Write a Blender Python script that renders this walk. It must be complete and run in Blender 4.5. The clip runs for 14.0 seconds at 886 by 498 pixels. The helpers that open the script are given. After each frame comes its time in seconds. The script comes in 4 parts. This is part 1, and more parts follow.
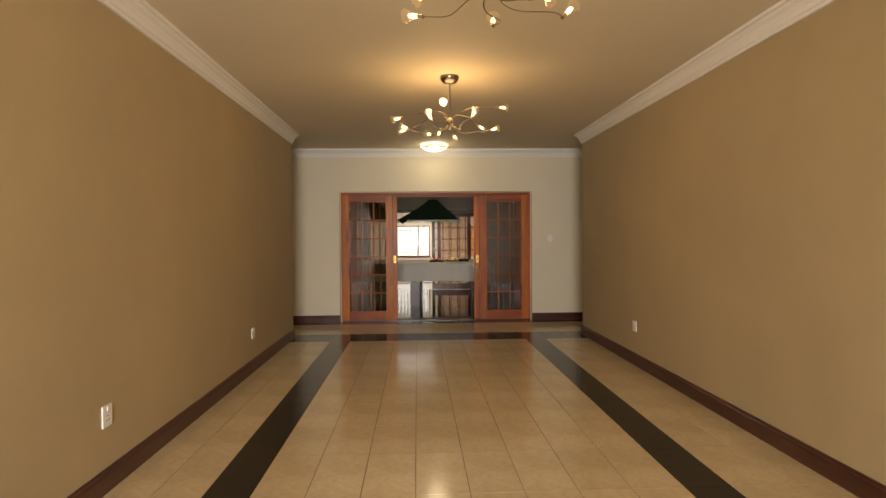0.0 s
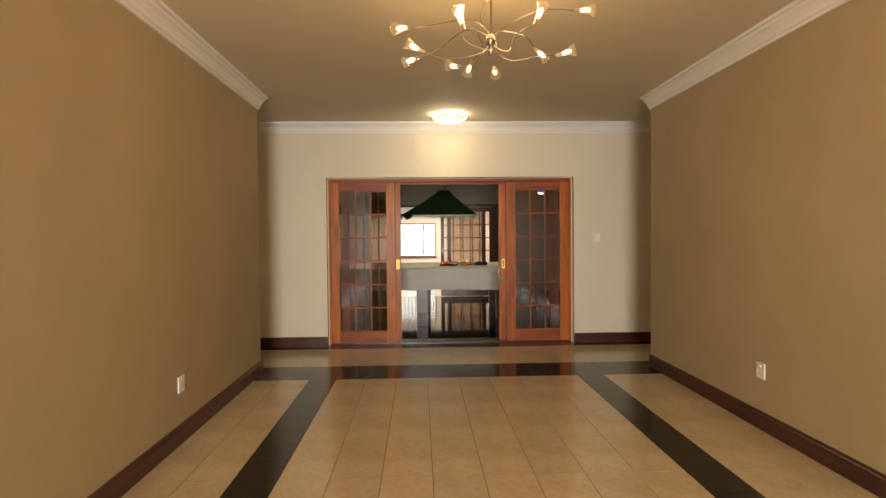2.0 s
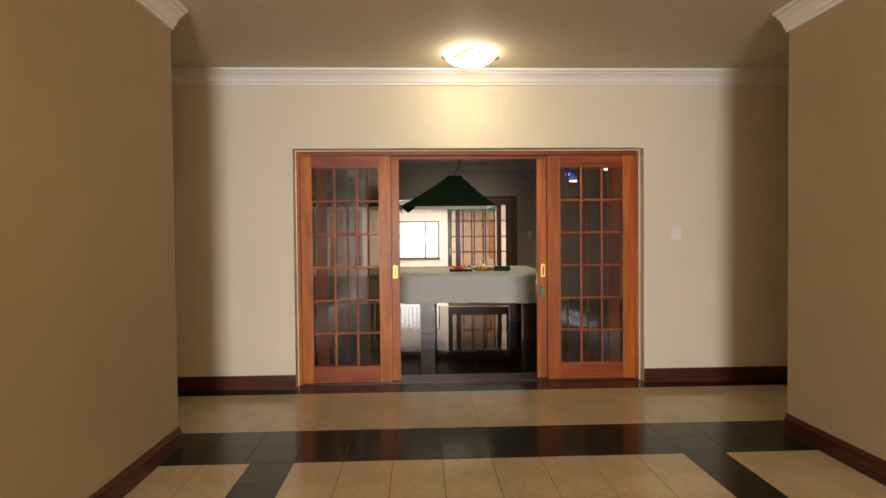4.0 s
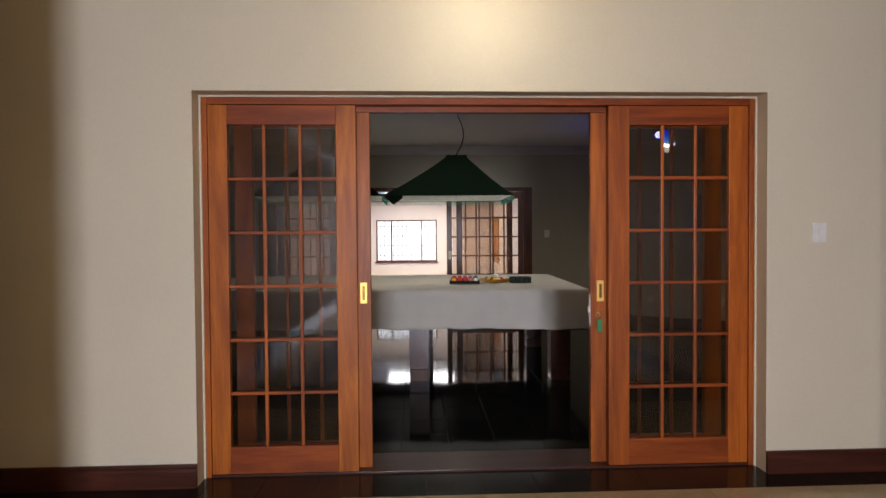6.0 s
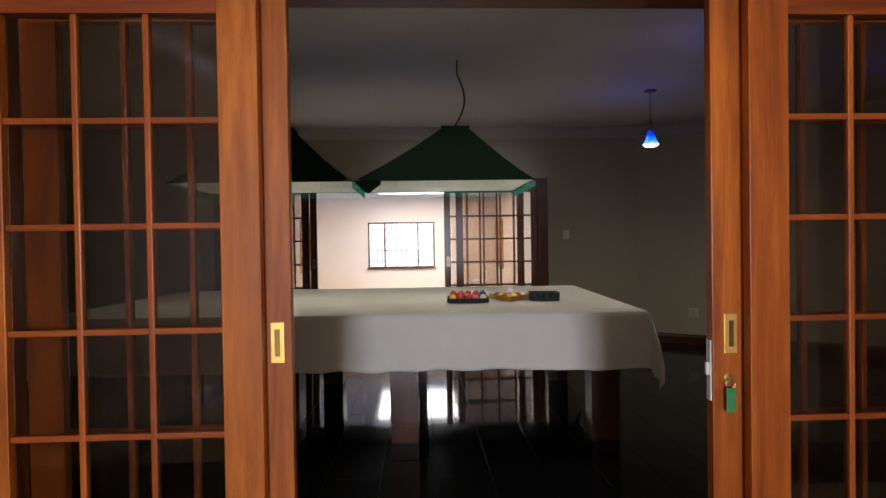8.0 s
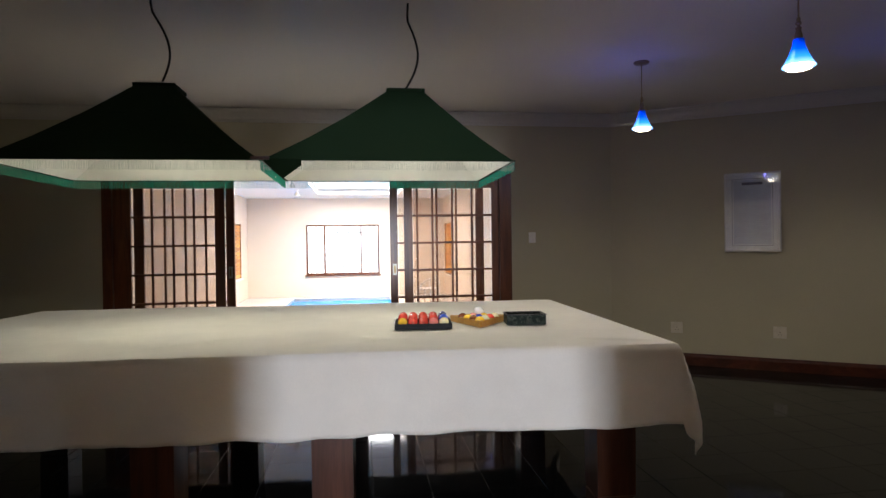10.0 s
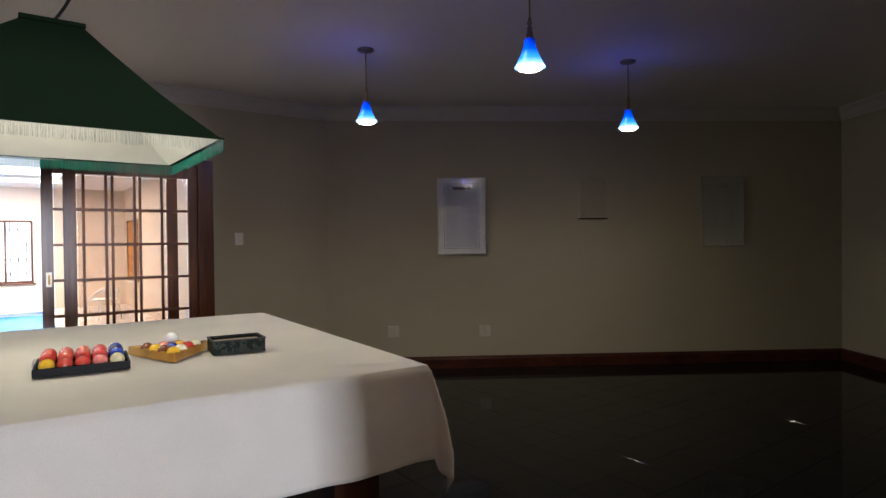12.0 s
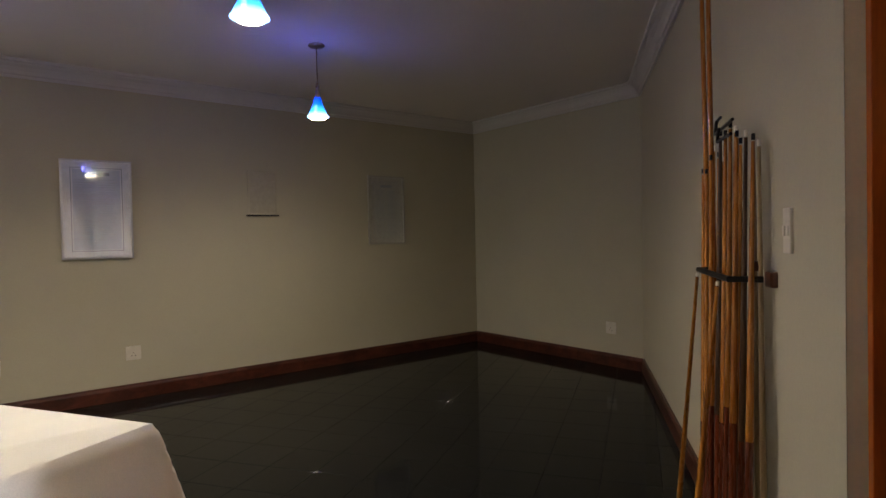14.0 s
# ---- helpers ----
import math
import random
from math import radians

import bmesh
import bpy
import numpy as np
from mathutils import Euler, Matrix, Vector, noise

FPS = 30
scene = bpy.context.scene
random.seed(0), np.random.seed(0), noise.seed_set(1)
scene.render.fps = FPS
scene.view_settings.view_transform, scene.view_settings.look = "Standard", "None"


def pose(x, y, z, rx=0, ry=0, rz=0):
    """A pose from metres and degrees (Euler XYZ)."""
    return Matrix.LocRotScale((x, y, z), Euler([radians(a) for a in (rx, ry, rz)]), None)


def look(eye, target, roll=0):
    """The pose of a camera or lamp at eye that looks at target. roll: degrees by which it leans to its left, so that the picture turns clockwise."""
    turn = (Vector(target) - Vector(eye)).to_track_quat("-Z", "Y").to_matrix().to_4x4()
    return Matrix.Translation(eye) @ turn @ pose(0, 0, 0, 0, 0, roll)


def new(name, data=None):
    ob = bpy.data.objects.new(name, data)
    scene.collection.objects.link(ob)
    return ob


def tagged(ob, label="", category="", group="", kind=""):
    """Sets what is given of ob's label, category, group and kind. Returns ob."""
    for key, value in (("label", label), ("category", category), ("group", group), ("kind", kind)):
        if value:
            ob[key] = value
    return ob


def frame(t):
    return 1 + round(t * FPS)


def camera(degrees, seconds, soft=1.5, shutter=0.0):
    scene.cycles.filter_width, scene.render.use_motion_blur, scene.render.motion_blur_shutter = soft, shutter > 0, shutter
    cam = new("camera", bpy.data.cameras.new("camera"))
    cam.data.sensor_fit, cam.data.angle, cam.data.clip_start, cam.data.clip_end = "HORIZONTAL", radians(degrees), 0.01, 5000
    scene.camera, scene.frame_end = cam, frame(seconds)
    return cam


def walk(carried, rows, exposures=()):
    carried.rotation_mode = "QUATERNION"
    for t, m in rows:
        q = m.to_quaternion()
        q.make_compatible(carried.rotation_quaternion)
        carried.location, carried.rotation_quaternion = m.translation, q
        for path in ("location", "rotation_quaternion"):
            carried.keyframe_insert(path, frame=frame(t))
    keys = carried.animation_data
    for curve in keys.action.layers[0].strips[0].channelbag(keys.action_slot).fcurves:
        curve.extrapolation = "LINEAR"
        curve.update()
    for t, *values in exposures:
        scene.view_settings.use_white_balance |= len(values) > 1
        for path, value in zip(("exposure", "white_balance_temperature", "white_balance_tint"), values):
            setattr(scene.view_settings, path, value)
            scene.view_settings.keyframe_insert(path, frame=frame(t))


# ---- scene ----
cam = camera(73.9, 14.0)
PATH = [
    (0, (-0.070, -0.206, 1.374), (0.018, 1.791, 1.333), -0.4),
    (0.5, (-0.123, 0.301, 1.385), (-0.038, 2.298, 1.345), -0.5),
    (1, (-0.138, 0.834, 1.386), (-0.052, 2.831, 1.343), -0.5),
    (1.5, (-0.117, 1.380, 1.389), (-0.043, 3.378, 1.344), -0.6),
    (2, (-0.149, 1.925, 1.382), (-0.071, 3.923, 1.335), -0.5),
    (2.5, (-0.179, 2.478, 1.372), (-0.096, 4.476, 1.330), -0.5),
    (3, (-0.180, 3.039, 1.358), (-0.108, 5.037, 1.315), -0.6),
    (3.5, (-0.214, 3.580, 1.344), (-0.138, 5.578, 1.299), -0.6),
    (6, (-0.125, 6.149, 1.330), (-0.040, 8.146, 1.287), -0.4),
    (6.5, (-0.091, 6.606, 1.339), (-0.006, 8.604, 1.298), -0.5),
    (7.1, (-0.061, 7.095, 1.322), (0.021, 9.093, 1.285), -0.8),
    (9.5, (0.023, 8.663, 1.297), (0.148, 10.659, 1.282), -0.8),
    (10, (0.026, 8.904, 1.300), (0.297, 10.886, 1.284), -0.8),
    (10.5, (0.037, 9.113, 1.297), (0.541, 11.048, 1.280), -0.8),
    (11, (0.043, 9.223, 1.298), (0.823, 11.065, 1.280), -0.8),
    (11.5, (0.065, 9.340, 1.293), (1.069, 11.069, 1.274), -0.9),
    (12, (0.144, 9.506, 1.312), (1.321, 11.123, 1.288), -0.6),
    (12.5, (0.179, 9.629, 1.307), (1.552, 11.083, 1.283), -0.8),
    (13, (0.154, 9.805, 1.302), (1.762, 10.993, 1.275), -1.0),
    (13.3, (0.144, 9.903, 1.296), (1.880, 10.896, 1.265), -1.1),
    (13.5, (0.156, 9.967, 1.291), (1.951, 10.847, 1.258), -1.0),
    (14, (0.245, 10.183, 1.297), (2.143, 10.811, 1.257), -1.2),
]
EXPOSURES = [(0.0, -1.36, 7950, 10), (1.0, -1.06, 7950, 10), (1.5, -0.96, 7950, 10), (3.0, -0.74, 7550, 11), (3.7, -0.70, 7400, 11), (6.0, -0.97, 6300, 14), (7.2, -1.03, 6250, 14), (9.3, -0.12, 6100, 10), (10.5, -0.08, 6100, 10), (11.0, -0.25, 6100, 10),
             (11.5, -0.28, 6050, 11), (12.5, 0.24, 6200, 12), (14.0, 1.07, 6400, 11)]
walk(cam, [(t, look(eye, target, roll)) for t, eye, target, roll in PATH], EXPOSURES)

# ---- world and large lights ----
world = bpy.data.worlds.new("world")
scene.world = world
world.use_nodes = True
sky = world.node_tree.nodes.new("ShaderNodeTexSky")
sky.sky_type = "NISHITA"
sky.sun_disc = False
sky.sun_elevation, sky.sun_rotation = radians(50), radians(200)
world.node_tree.links.new(sky.outputs[0], world.node_tree.nodes["Background"].inputs[0])
world.node_tree.nodes["Background"].inputs[1].default_value = 0.1


def area_lamp(name, eye, target, sx, sy, watts, colour):
    data = bpy.data.lights.new(name, "AREA")
    data.shape, data.size, data.size_y, data.energy, data.color = "RECTANGLE", sx, sy, watts, colour
    ob = new(name, data)
    ob.matrix_world = look(eye, target)
    return ob


def point_lamp(name, place, watts, colour, radius=0.02):
    data = bpy.data.lights.new(name, "POINT")
    data.energy, data.color, data.shadow_soft_size = watts, colour, radius
    ob = new(name, data)
    ob.location = place
    return ob


def spot_lamp(name, place, watts, colour, degrees, radius=0.03):
    data = bpy.data.lights.new(name, "SPOT")
    data.energy, data.color, data.shadow_soft_size = watts, colour, radius
    data.spot_size, data.spot_blend = radians(degrees), 1.0
    ob = new(name, data)
    ob.location = place
    return ob


DAY = (1.0, 0.97, 0.92)
# daylight in the openings: garden doors behind the start, and the pool room's back window
garden = area_lamp("daylight_garden_doors", (-0.30, -3.95, 1.30), (-0.30, 0.8, 0.15), 1.7, 2.0, 590, (0.90, 0.955, 1.07))
garden.data.spread = radians(115)
area_lamp("daylight_pool_back_window", (-0.47, 24.62, 1.2), (-0.47, 15, 1.0), 2.2, 1.5, 12, DAY)
# unseen lamps added to brighten the pool room, each in a made-up opening
area_lamp("added_pool_ceiling_light", (-0.05, 21.8, 2.60), (-0.05, 21.8, 0), 1.8, 2.4, 350, DAY)
area_lamp("added_pool_west_light", (-2.83, 16.1, 1.1), (3, 16.1, 1.0), 1.2, 2.0, 45, DAY)
area_lamp("added_pool_east_light", (2.13, 16.4, 1.1), (-3, 16.4, 1.0), 1.8, 2.0, 26, DAY)

# ---- materials ----


class Nodes:
    def __init__(self, name):
        self.mat = bpy.data.materials.new(name)
        self.mat.use_nodes = True
        self.tree = self.mat.node_tree
        self.bsdf = self.tree.nodes["Principled BSDF"]

    def add(self, kind, **values):
        node = self.tree.nodes.new("ShaderNode" + kind)
        for key, value in values.items():
            node.inputs[key].default_value = value
        return node

    def link(self, a, b):
        self.tree.links.new(a, b)

    def coords(self, scale=(1, 1, 1), obj=False):
        tc = self.add("TexCoord")
        mp = self.add("Mapping")
        mp.inputs["Scale"].default_value = scale
        self.link(tc.outputs["Object"], mp.inputs["Vector"])
        return mp.outputs["Vector"]

    def noise(self, vec, scale, detail=4.0, rough=0.6):
        n = self.add("TexNoise", Scale=scale, Detail=detail, Roughness=rough)
        self.link(vec, n.inputs["Vector"])
        return n.outputs["Fac"]

    def ramp(self, fac, stops):
        r = self.add("ValToRGB")
        r.color_ramp.elements[0].position, r.color_ramp.elements[0].color = stops[0][0], (*stops[0][1], 1)
        r.color_ramp.elements[1].position, r.color_ramp.elements[1].color = stops[-1][0], (*stops[-1][1], 1)
        for p, c in stops[1:-1]:
            e = r.color_ramp.elements.new(p)
            e.color = (*c, 1)
        self.link(fac, r.inputs["Fac"])
        return r.outputs["Color"]

    def mix(self, a, b, fac, mode="MULTIPLY"):
        m = self.tree.nodes.new("ShaderNodeMix")
        m.data_type, m.blend_type = "RGBA", mode
        m.inputs[0].default_value = fac
        self.link(a, m.inputs[6])
        self.link(b, m.inputs[7])
        return m.outputs[2]

    def bump(self, height, strength, distance=0.002):
        b = self.add("Bump", Strength=strength, Distance=distance)
        self.link(height, b.inputs["Height"])
        self.link(b.outputs["Normal"], self.bsdf.inputs["Normal"])

    def rough(self, fac, lo, hi):
        m = self.add("MapRange")
        m.inputs["To Min"].default_value, m.inputs["To Max"].default_value = lo, hi
        self.link(fac, m.inputs["Value"])
        self.link(m.outputs["Result"], self.bsdf.inputs["Roughness"])

    def set(self, **values):
        for key, value in values.items():
            self.bsdf.inputs[key.replace("_", " ")].default_value = value
        return self.mat


def scaled(c, k):
    return tuple(min(1.0, v * k) for v in c)


def paint(name, colour, rough=0.7, vary=0.06, bump=0.12):
    n = Nodes(name)
    v = n.coords()
    big, fine = n.noise(v, 0.7, 5), n.noise(v, 90, 3)
    a = n.ramp(big, [(0.3, scaled(colour, 1 - vary)), (0.7, scaled(colour, 1 + vary))])
    b = n.ramp(fine, [(0.3, (0.95, 0.95, 0.95)), (0.7, (1, 1, 1))])
    n.link(n.mix(a, b, 1.0), n.bsdf.inputs["Base Color"])
    n.rough(big, rough - 0.06, rough + 0.08)
    n.bump(n.noise(v, 220, 4), bump, 0.0012)
    return n.mat


def wood(name, light, dark, rough=0.32, axis=2, coat=0.25):
    n = Nodes(name)
    s = [9, 9, 9]
    s[axis] = 0.7
    v = n.coords(tuple(s))
    info = n.add("ObjectInfo")
    off = n.add("VectorMath")
    off.operation = "ADD"
    sc = n.add("VectorMath")
    sc.operation = "SCALE"
    sc.inputs["Scale"].default_value = 37.0
    n.link(info.outputs["Random"], sc.inputs[0])
    n.link(v, off.inputs[0])
    n.link(sc.outputs[0], off.inputs[1])
    v = off.outputs[0]
    grain = n.add("TexNoise", Scale=1.5, Detail=7.0, Roughness=0.65, Distortion=0.8)
    n.link(v, grain.inputs["Vector"])
    g = grain.outputs["Fac"]
    fine = n.noise(v, 14, 5)
    a = n.ramp(g, [(0.34, dark), (0.5, tuple((p + q) / 2 for p, q in zip(light, dark))), (0.64, light)])
    b = n.ramp(fine, [(0.3, (0.78, 0.74, 0.7)), (0.65, (1, 1, 1))])
    tone = n.ramp(info.outputs["Random"], [(0.0, (0.84, 0.75, 0.68)), (0.5, (0.95, 0.92, 0.9)), (1.0, (1.0, 1.1, 1.1))])
    blot = n.noise(v, 0.55, 3)
    figure = n.ramp(blot, [(0.36, (0.70, 0.64, 0.60)), (0.48, (0.94, 0.92, 0.90)), (0.62, (1.06, 1.06, 1.04))])
    n.link(n.mix(n.mix(n.mix(a, b, 0.8), tone, 1.0), figure, 1.0), n.bsdf.inputs["Base Color"])
    n.rough(fine, rough - 0.07, rough + 0.12)
    n.bump(fine, 0.12, 0.001)
    n.set(Coat_Weight=coat, Coat_Roughness=0.2, Specular_IOR_Level=0.3)
    return n.mat


def plain(name, colour, rough=0.5, metal=0.0, **more):
    n = Nodes(name)
    v = n.coords()
    f = n.noise(v, 25, 4)
    n.link(n.ramp(f, [(0.3, scaled(colour, 0.9)), (0.7, scaled(colour, 1.06))]), n.bsdf.inputs["Base Color"])
    n.rough(f, max(0.02, rough - 0.05), rough + 0.07)
    n.set(Metallic=metal, **more)
    return n.mat


def stone_tile(name, lo, hi, vein, rough, scale=3.0):
    n = Nodes(name)
    v = n.coords()
    info = n.add("ObjectInfo")
    big, fine = n.noise(v, scale, 8, 0.62), n.noise(v, scale * 9, 6)
    a = n.ramp(big, [(0.25, lo), (0.5, tuple((p + q) / 2 for p, q in zip(lo, hi))), (0.75, hi)])
    b = n.ramp(fine, [(0.25, vein), (0.55, (1, 1, 1))])
    c = n.mix(a, b, 0.75)
    r = n.ramp(info.outputs["Random"], [(0.0, (0.9, 0.9, 0.9)), (1.0, (1.0, 1.0, 1.0))])
    n.link(n.mix(c, r, 0.7), n.bsdf.inputs["Base Color"])
    n.rough(fine, rough * 0.75, rough * 1.35)
    n.bump(n.noise(v, 5, 3), 0.03, 0.002)
    return n.mat


def glow(name, colour, strength):
    n = Nodes(name)
    n.bsdf.inputs["Base Color"].default_value = (*colour, 1)
    n.bsdf.inputs["Emission Color"].default_value = (*colour, 1)
    n.bsdf.inputs["Emission Strength"].default_value = strength
    return n.mat


def glass(name, tint=(1, 1, 1), rough=0.01):
    n = Nodes(name)
    return n.set(Base_Color=(*tint, 1), Roughness=rough, Transmission_Weight=1.0, IOR=1.45)


M_TAUPE = paint("taupe_wall_paint", (0.40, 0.305, 0.175), vary=0.09)
M_CREAM = paint("cream_wall_paint", (0.69, 0.62, 0.475), vary=0.04)
M_GAME = paint("stone_grey_wall_paint", (0.410, 0.370, 0.268))
M_POOLWALL = paint("peach_wall_paint", (0.74, 0.62, 0.50), vary=0.03)
M_CEIL = paint("warm_ceiling_paint", (0.68, 0.585, 0.430), vary=0.03)
M_CEIL2 = paint("games_ceiling_paint", (0.70, 0.64, 0.585), vary=0.03)
M_WHITE = paint("white_gloss_paint", (0.78, 0.75, 0.70), rough=0.45, vary=0.02, bump=0.05)
# the cornice white darkened, the games room's dimness put into its colour
M_WHITE2 = paint("dimmed_white_paint", (0.52, 0.49, 0.45), rough=0.55, vary=0.02, bump=0.05)
M_SKIRT = wood("mahogany_skirting", (0.10, 0.030, 0.018), (0.045, 0.014, 0.010), 0.3, 0)
M_SKIRT_Y = wood("mahogany_skirting_long", (0.10, 0.030, 0.018), (0.045, 0.014, 0.010), 0.3, 1)
M_DOOR = wood("orange_meranti", (0.56, 0.150, 0.010), (0.30, 0.064, 0.006), 0.42, 2, 0.06)
M_DOOR_X = wood("orange_meranti_cross", (0.45, 0.102, 0.009), (0.24, 0.044, 0.005), 0.42, 0, 0.06)
# orange meranti again, with backlit shade put into its colour
M_DOOR_SHADE = wood("shaded_meranti", (0.20, 0.070, 0.025), (0.09, 0.028, 0.012), 0.35, 2)
M_TABLEWOOD = wood("dark_mahogany", (0.10, 0.034, 0.018), (0.04, 0.014, 0.008), 0.3, 2)
M_BEIGE = stone_tile("polished_beige_tile", (0.46, 0.36, 0.22), (0.60, 0.49, 0.32), (0.86, 0.80, 0.70), 0.13)
M_BLACK = stone_tile("polished_black_tile", (0.006, 0.006, 0.006), (0.013, 0.013, 0.0125), (0.7, 0.7, 0.7), 0.06, 5.0)
M_BORDER = stone_tile("black_border_tile", (0.012, 0.010, 0.009), (0.024, 0.021, 0.018), (0.7, 0.7, 0.7), 0.14, 5.0)
for m, level in ((M_BORDER, 0.28), (M_BEIGE, 0.38), (M_BLACK, 0.11)):
    m.node_tree.nodes["Principled BSDF"].inputs["Specular IOR Level"].default_value = level
M_POOLTILE = stone_tile("pale_pool_tile", (0.62, 0.58, 0.54), (0.75, 0.71, 0.66), (0.9, 0.88, 0.85), 0.2)
M_GROUT = plain("brown_grout", (0.16, 0.09, 0.05), 0.9)
M_GROUT_PALE = plain("grey_grout", (0.030, 0.029, 0.028), 0.85)
M_GLASS = glass("window_glass", (0.97, 0.98, 0.97))
M_SMOKE = glass("smoked_door_glass", (0.62, 0.58, 0.55))
M_FARGLASS = glass("tinted_door_glass", (0.76, 0.68, 0.62))
M_CHARTGLASS = glass("chart_glass", (0.98, 0.98, 0.98), 0.05)
M_CLEAR = glass("lamp_glass", (1.0, 0.97, 0.92), 0.05)
M_BRASS = plain("polished_brass", (0.72, 0.46, 0.13), 0.42, 1.0)
M_DARKBRASS = plain("dark_brass", (0.16, 0.10, 0.03), 0.4, 1.0)
M_BLACKPLASTIC = plain("black_plastic", (0.007, 0.007, 0.007), 0.6, 0.0, Specular_IOR_Level=0.2)
M_STEEL = plain("brushed_nickel", (0.26, 0.22, 0.17), 0.32, 1.0)
M_BLACKMETAL = plain("black_metal", (0.02, 0.018, 0.017), 0.45, 0.6)
M_PLASTIC = plain("white_plastic", (0.78, 0.76, 0.72), 0.4)
M_IVORY = plain("aged_ivory_plastic", (0.56, 0.52, 0.44), 0.45)
M_CORD = plain("black_cord", (0.012, 0.012, 0.012), 0.6)
M_BULB = glow("halogen_glow", (1.0, 0.76, 0.42), 80)
M_FROST = glow("frosted_lamp_glow", (1.0, 0.96, 0.82), 14)
M_SKY = glow("bright_sky", (0.95, 0.97, 1.0), 2.8)
M_ORANGE_GLOW = glow("orange_glow_for_sunlight", (0.95, 0.42, 0.10), 0.8)

# ---- mesh helpers ----


def box(bm, x0, y0, z0, x1, y1, z1, bevel=0.0, m=None):
    verts = bmesh.ops.create_cube(bm, size=1.0)["verts"]
    for v in verts:
        v.co = Vector((x0 + (v.co.x + 0.5) * (x1 - x0), y0 + (v.co.y + 0.5) * (y1 - y0), z0 + (v.co.z + 0.5) * (z1 - z0)))
        if m:
            v.co = m @ v.co
    if bevel:
        edges = {e for v in verts for e in v.link_edges}
        bmesh.ops.bevel(bm, geom=list(edges), offset=bevel, segments=2, affect="EDGES", profile=0.6)


def lathe(bm, profile, segments=20, m=Matrix.Identity(4)):
    rings = []
    for r, z in profile:
        if r < 1e-5:
            rings.append([bm.verts.new(m @ Vector((0, 0, z)))])
        else:
            rings.append([bm.verts.new(m @ Vector((r * math.cos(2 * math.pi * k / segments), r * math.sin(2 * math.pi * k / segments), z))) for k in range(segments)])
    for a, b in zip(rings, rings[1:]):
        for k in range(segments):
            l = (k + 1) % segments
            if len(a) == 1 and len(b) > 1:
                bm.faces.new((a[0], b[l], b[k]))
            elif len(b) == 1 and len(a) > 1:
                bm.faces.new((a[k], a[l], b[0]))
            elif len(a) > 1:
                bm.faces.new((a[k], a[l], b[l], b[k]))


def tube(bm, points, radius, sides=8, taper=None):
    rings = []
    points = [Vector(p) for p in points]
    side = None
    for i, p in enumerate(points):
        d = (points[min(i + 1, len(points) - 1)] - points[max(i - 1, 0)]).normalized()
        if side is None:
            side = d.orthogonal().normalized()
        side = (side - d * side.dot(d)).normalized()
        up = d.cross(side)
        r = radius if taper is None else radius + (taper - radius) * i / (len(points) - 1)
        rings.append([bm.verts.new(p + r * (math.cos(2 * math.pi * k / sides) * side + math.sin(2 * math.pi * k / sides) * up)) for k in range(sides)])
    for a, b in zip(rings, rings[1:]):
        for k in range(sides):
            l = (k + 1) % sides
            bm.faces.new((a[k], a[l], b[l], b[k]))
    bm.faces.new(rings[0][::-1])
    bm.faces.new(rings[-1])


def finish(bm, name, material, smooth=False):
    bmesh.ops.recalc_face_normals(bm, faces=bm.faces[:])
    mesh = bpy.data.meshes.new(name)
    bm.to_mesh(mesh)
    bm.free()
    mesh.materials.append(material)
    if smooth:
        for p in mesh.polygons:
            p.use_smooth = True
        mesh.set_sharp_from_angle(angle=radians(40))
    return mesh


def part(name, bm, material, parent=None, label="", smooth=False):
    ob = new(name, finish(bm, name, material, smooth))
    if parent:
        ob.parent = parent
    if label:
        ob["label"] = label
    return ob


def setting(name, bm, material, label, category, smooth=False):
    return tagged(part(name, bm, material, None, "", smooth), label, category, kind="structure")


def thing(name, place, label, category, group="", turn=0.0):
    ob = new(name)
    ob.matrix_basis = pose(*place, 0, 0, turn)
    return tagged(ob, label, category, group)


def plan_prism(bm, pts, z0, z1):
    lo = [bm.verts.new((x, y, z0)) for x, y in pts]
    hi = [bm.verts.new((x, y, z1)) for x, y in pts]
    bm.faces.new(lo[::-1])
    bm.faces.new(hi)
    for k in range(len(pts)):
        l = (k + 1) % len(pts)
        bm.faces.new((lo[k], lo[l], hi[l], hi[k]))


def run(bm, path, profile):
    """Sweeps a profile of (offset to the left of the path, z) along a plan path, mitred."""
    path = [Vector(p) for p in path]
    rings = []
    for i, p in enumerate(path):
        ds = []
        if i > 0:
            ds.append((path[i] - path[i - 1]).normalized())
        if i < len(path) - 1:
            ds.append((path[i + 1] - path[i]).normalized())
        ns = [Vector((-d.y, d.x)) for d in ds]
        n = sum(ns, Vector((0, 0))).normalized()
        n = n / max(0.2, n.dot(ns[0]))
        rings.append([bm.verts.new((p.x + n.x * o, p.y + n.y * o, z)) for o, z in profile])
    for a, b in zip(rings, rings[1:]):
        for k in range(len(profile)):
            l = (k + 1) % len(profile)
            bm.faces.new((a[k], a[l], b[l], b[k]))
    bm.faces.new(rings[0][::-1])
    bm.faces.new(rings[-1])


def cornice_profile(top):
    return [(0.0, top), (0.0, top - 0.125), (0.018, top - 0.125), (0.022, top - 0.108), (0.034, top - 0.100), (0.042, top - 0.078), (0.060, top - 0.052),
            (0.082, top - 0.036), (0.088, top - 0.024), (0.108, top - 0.020), (0.112, top)]


SKIRT = [(0.0, 0.0), (0.022, 0.0), (0.022, 0.090), (0.018, 0.104), (0.013, 0.110), (0.011, 0.124), (0.0, 0.124)]

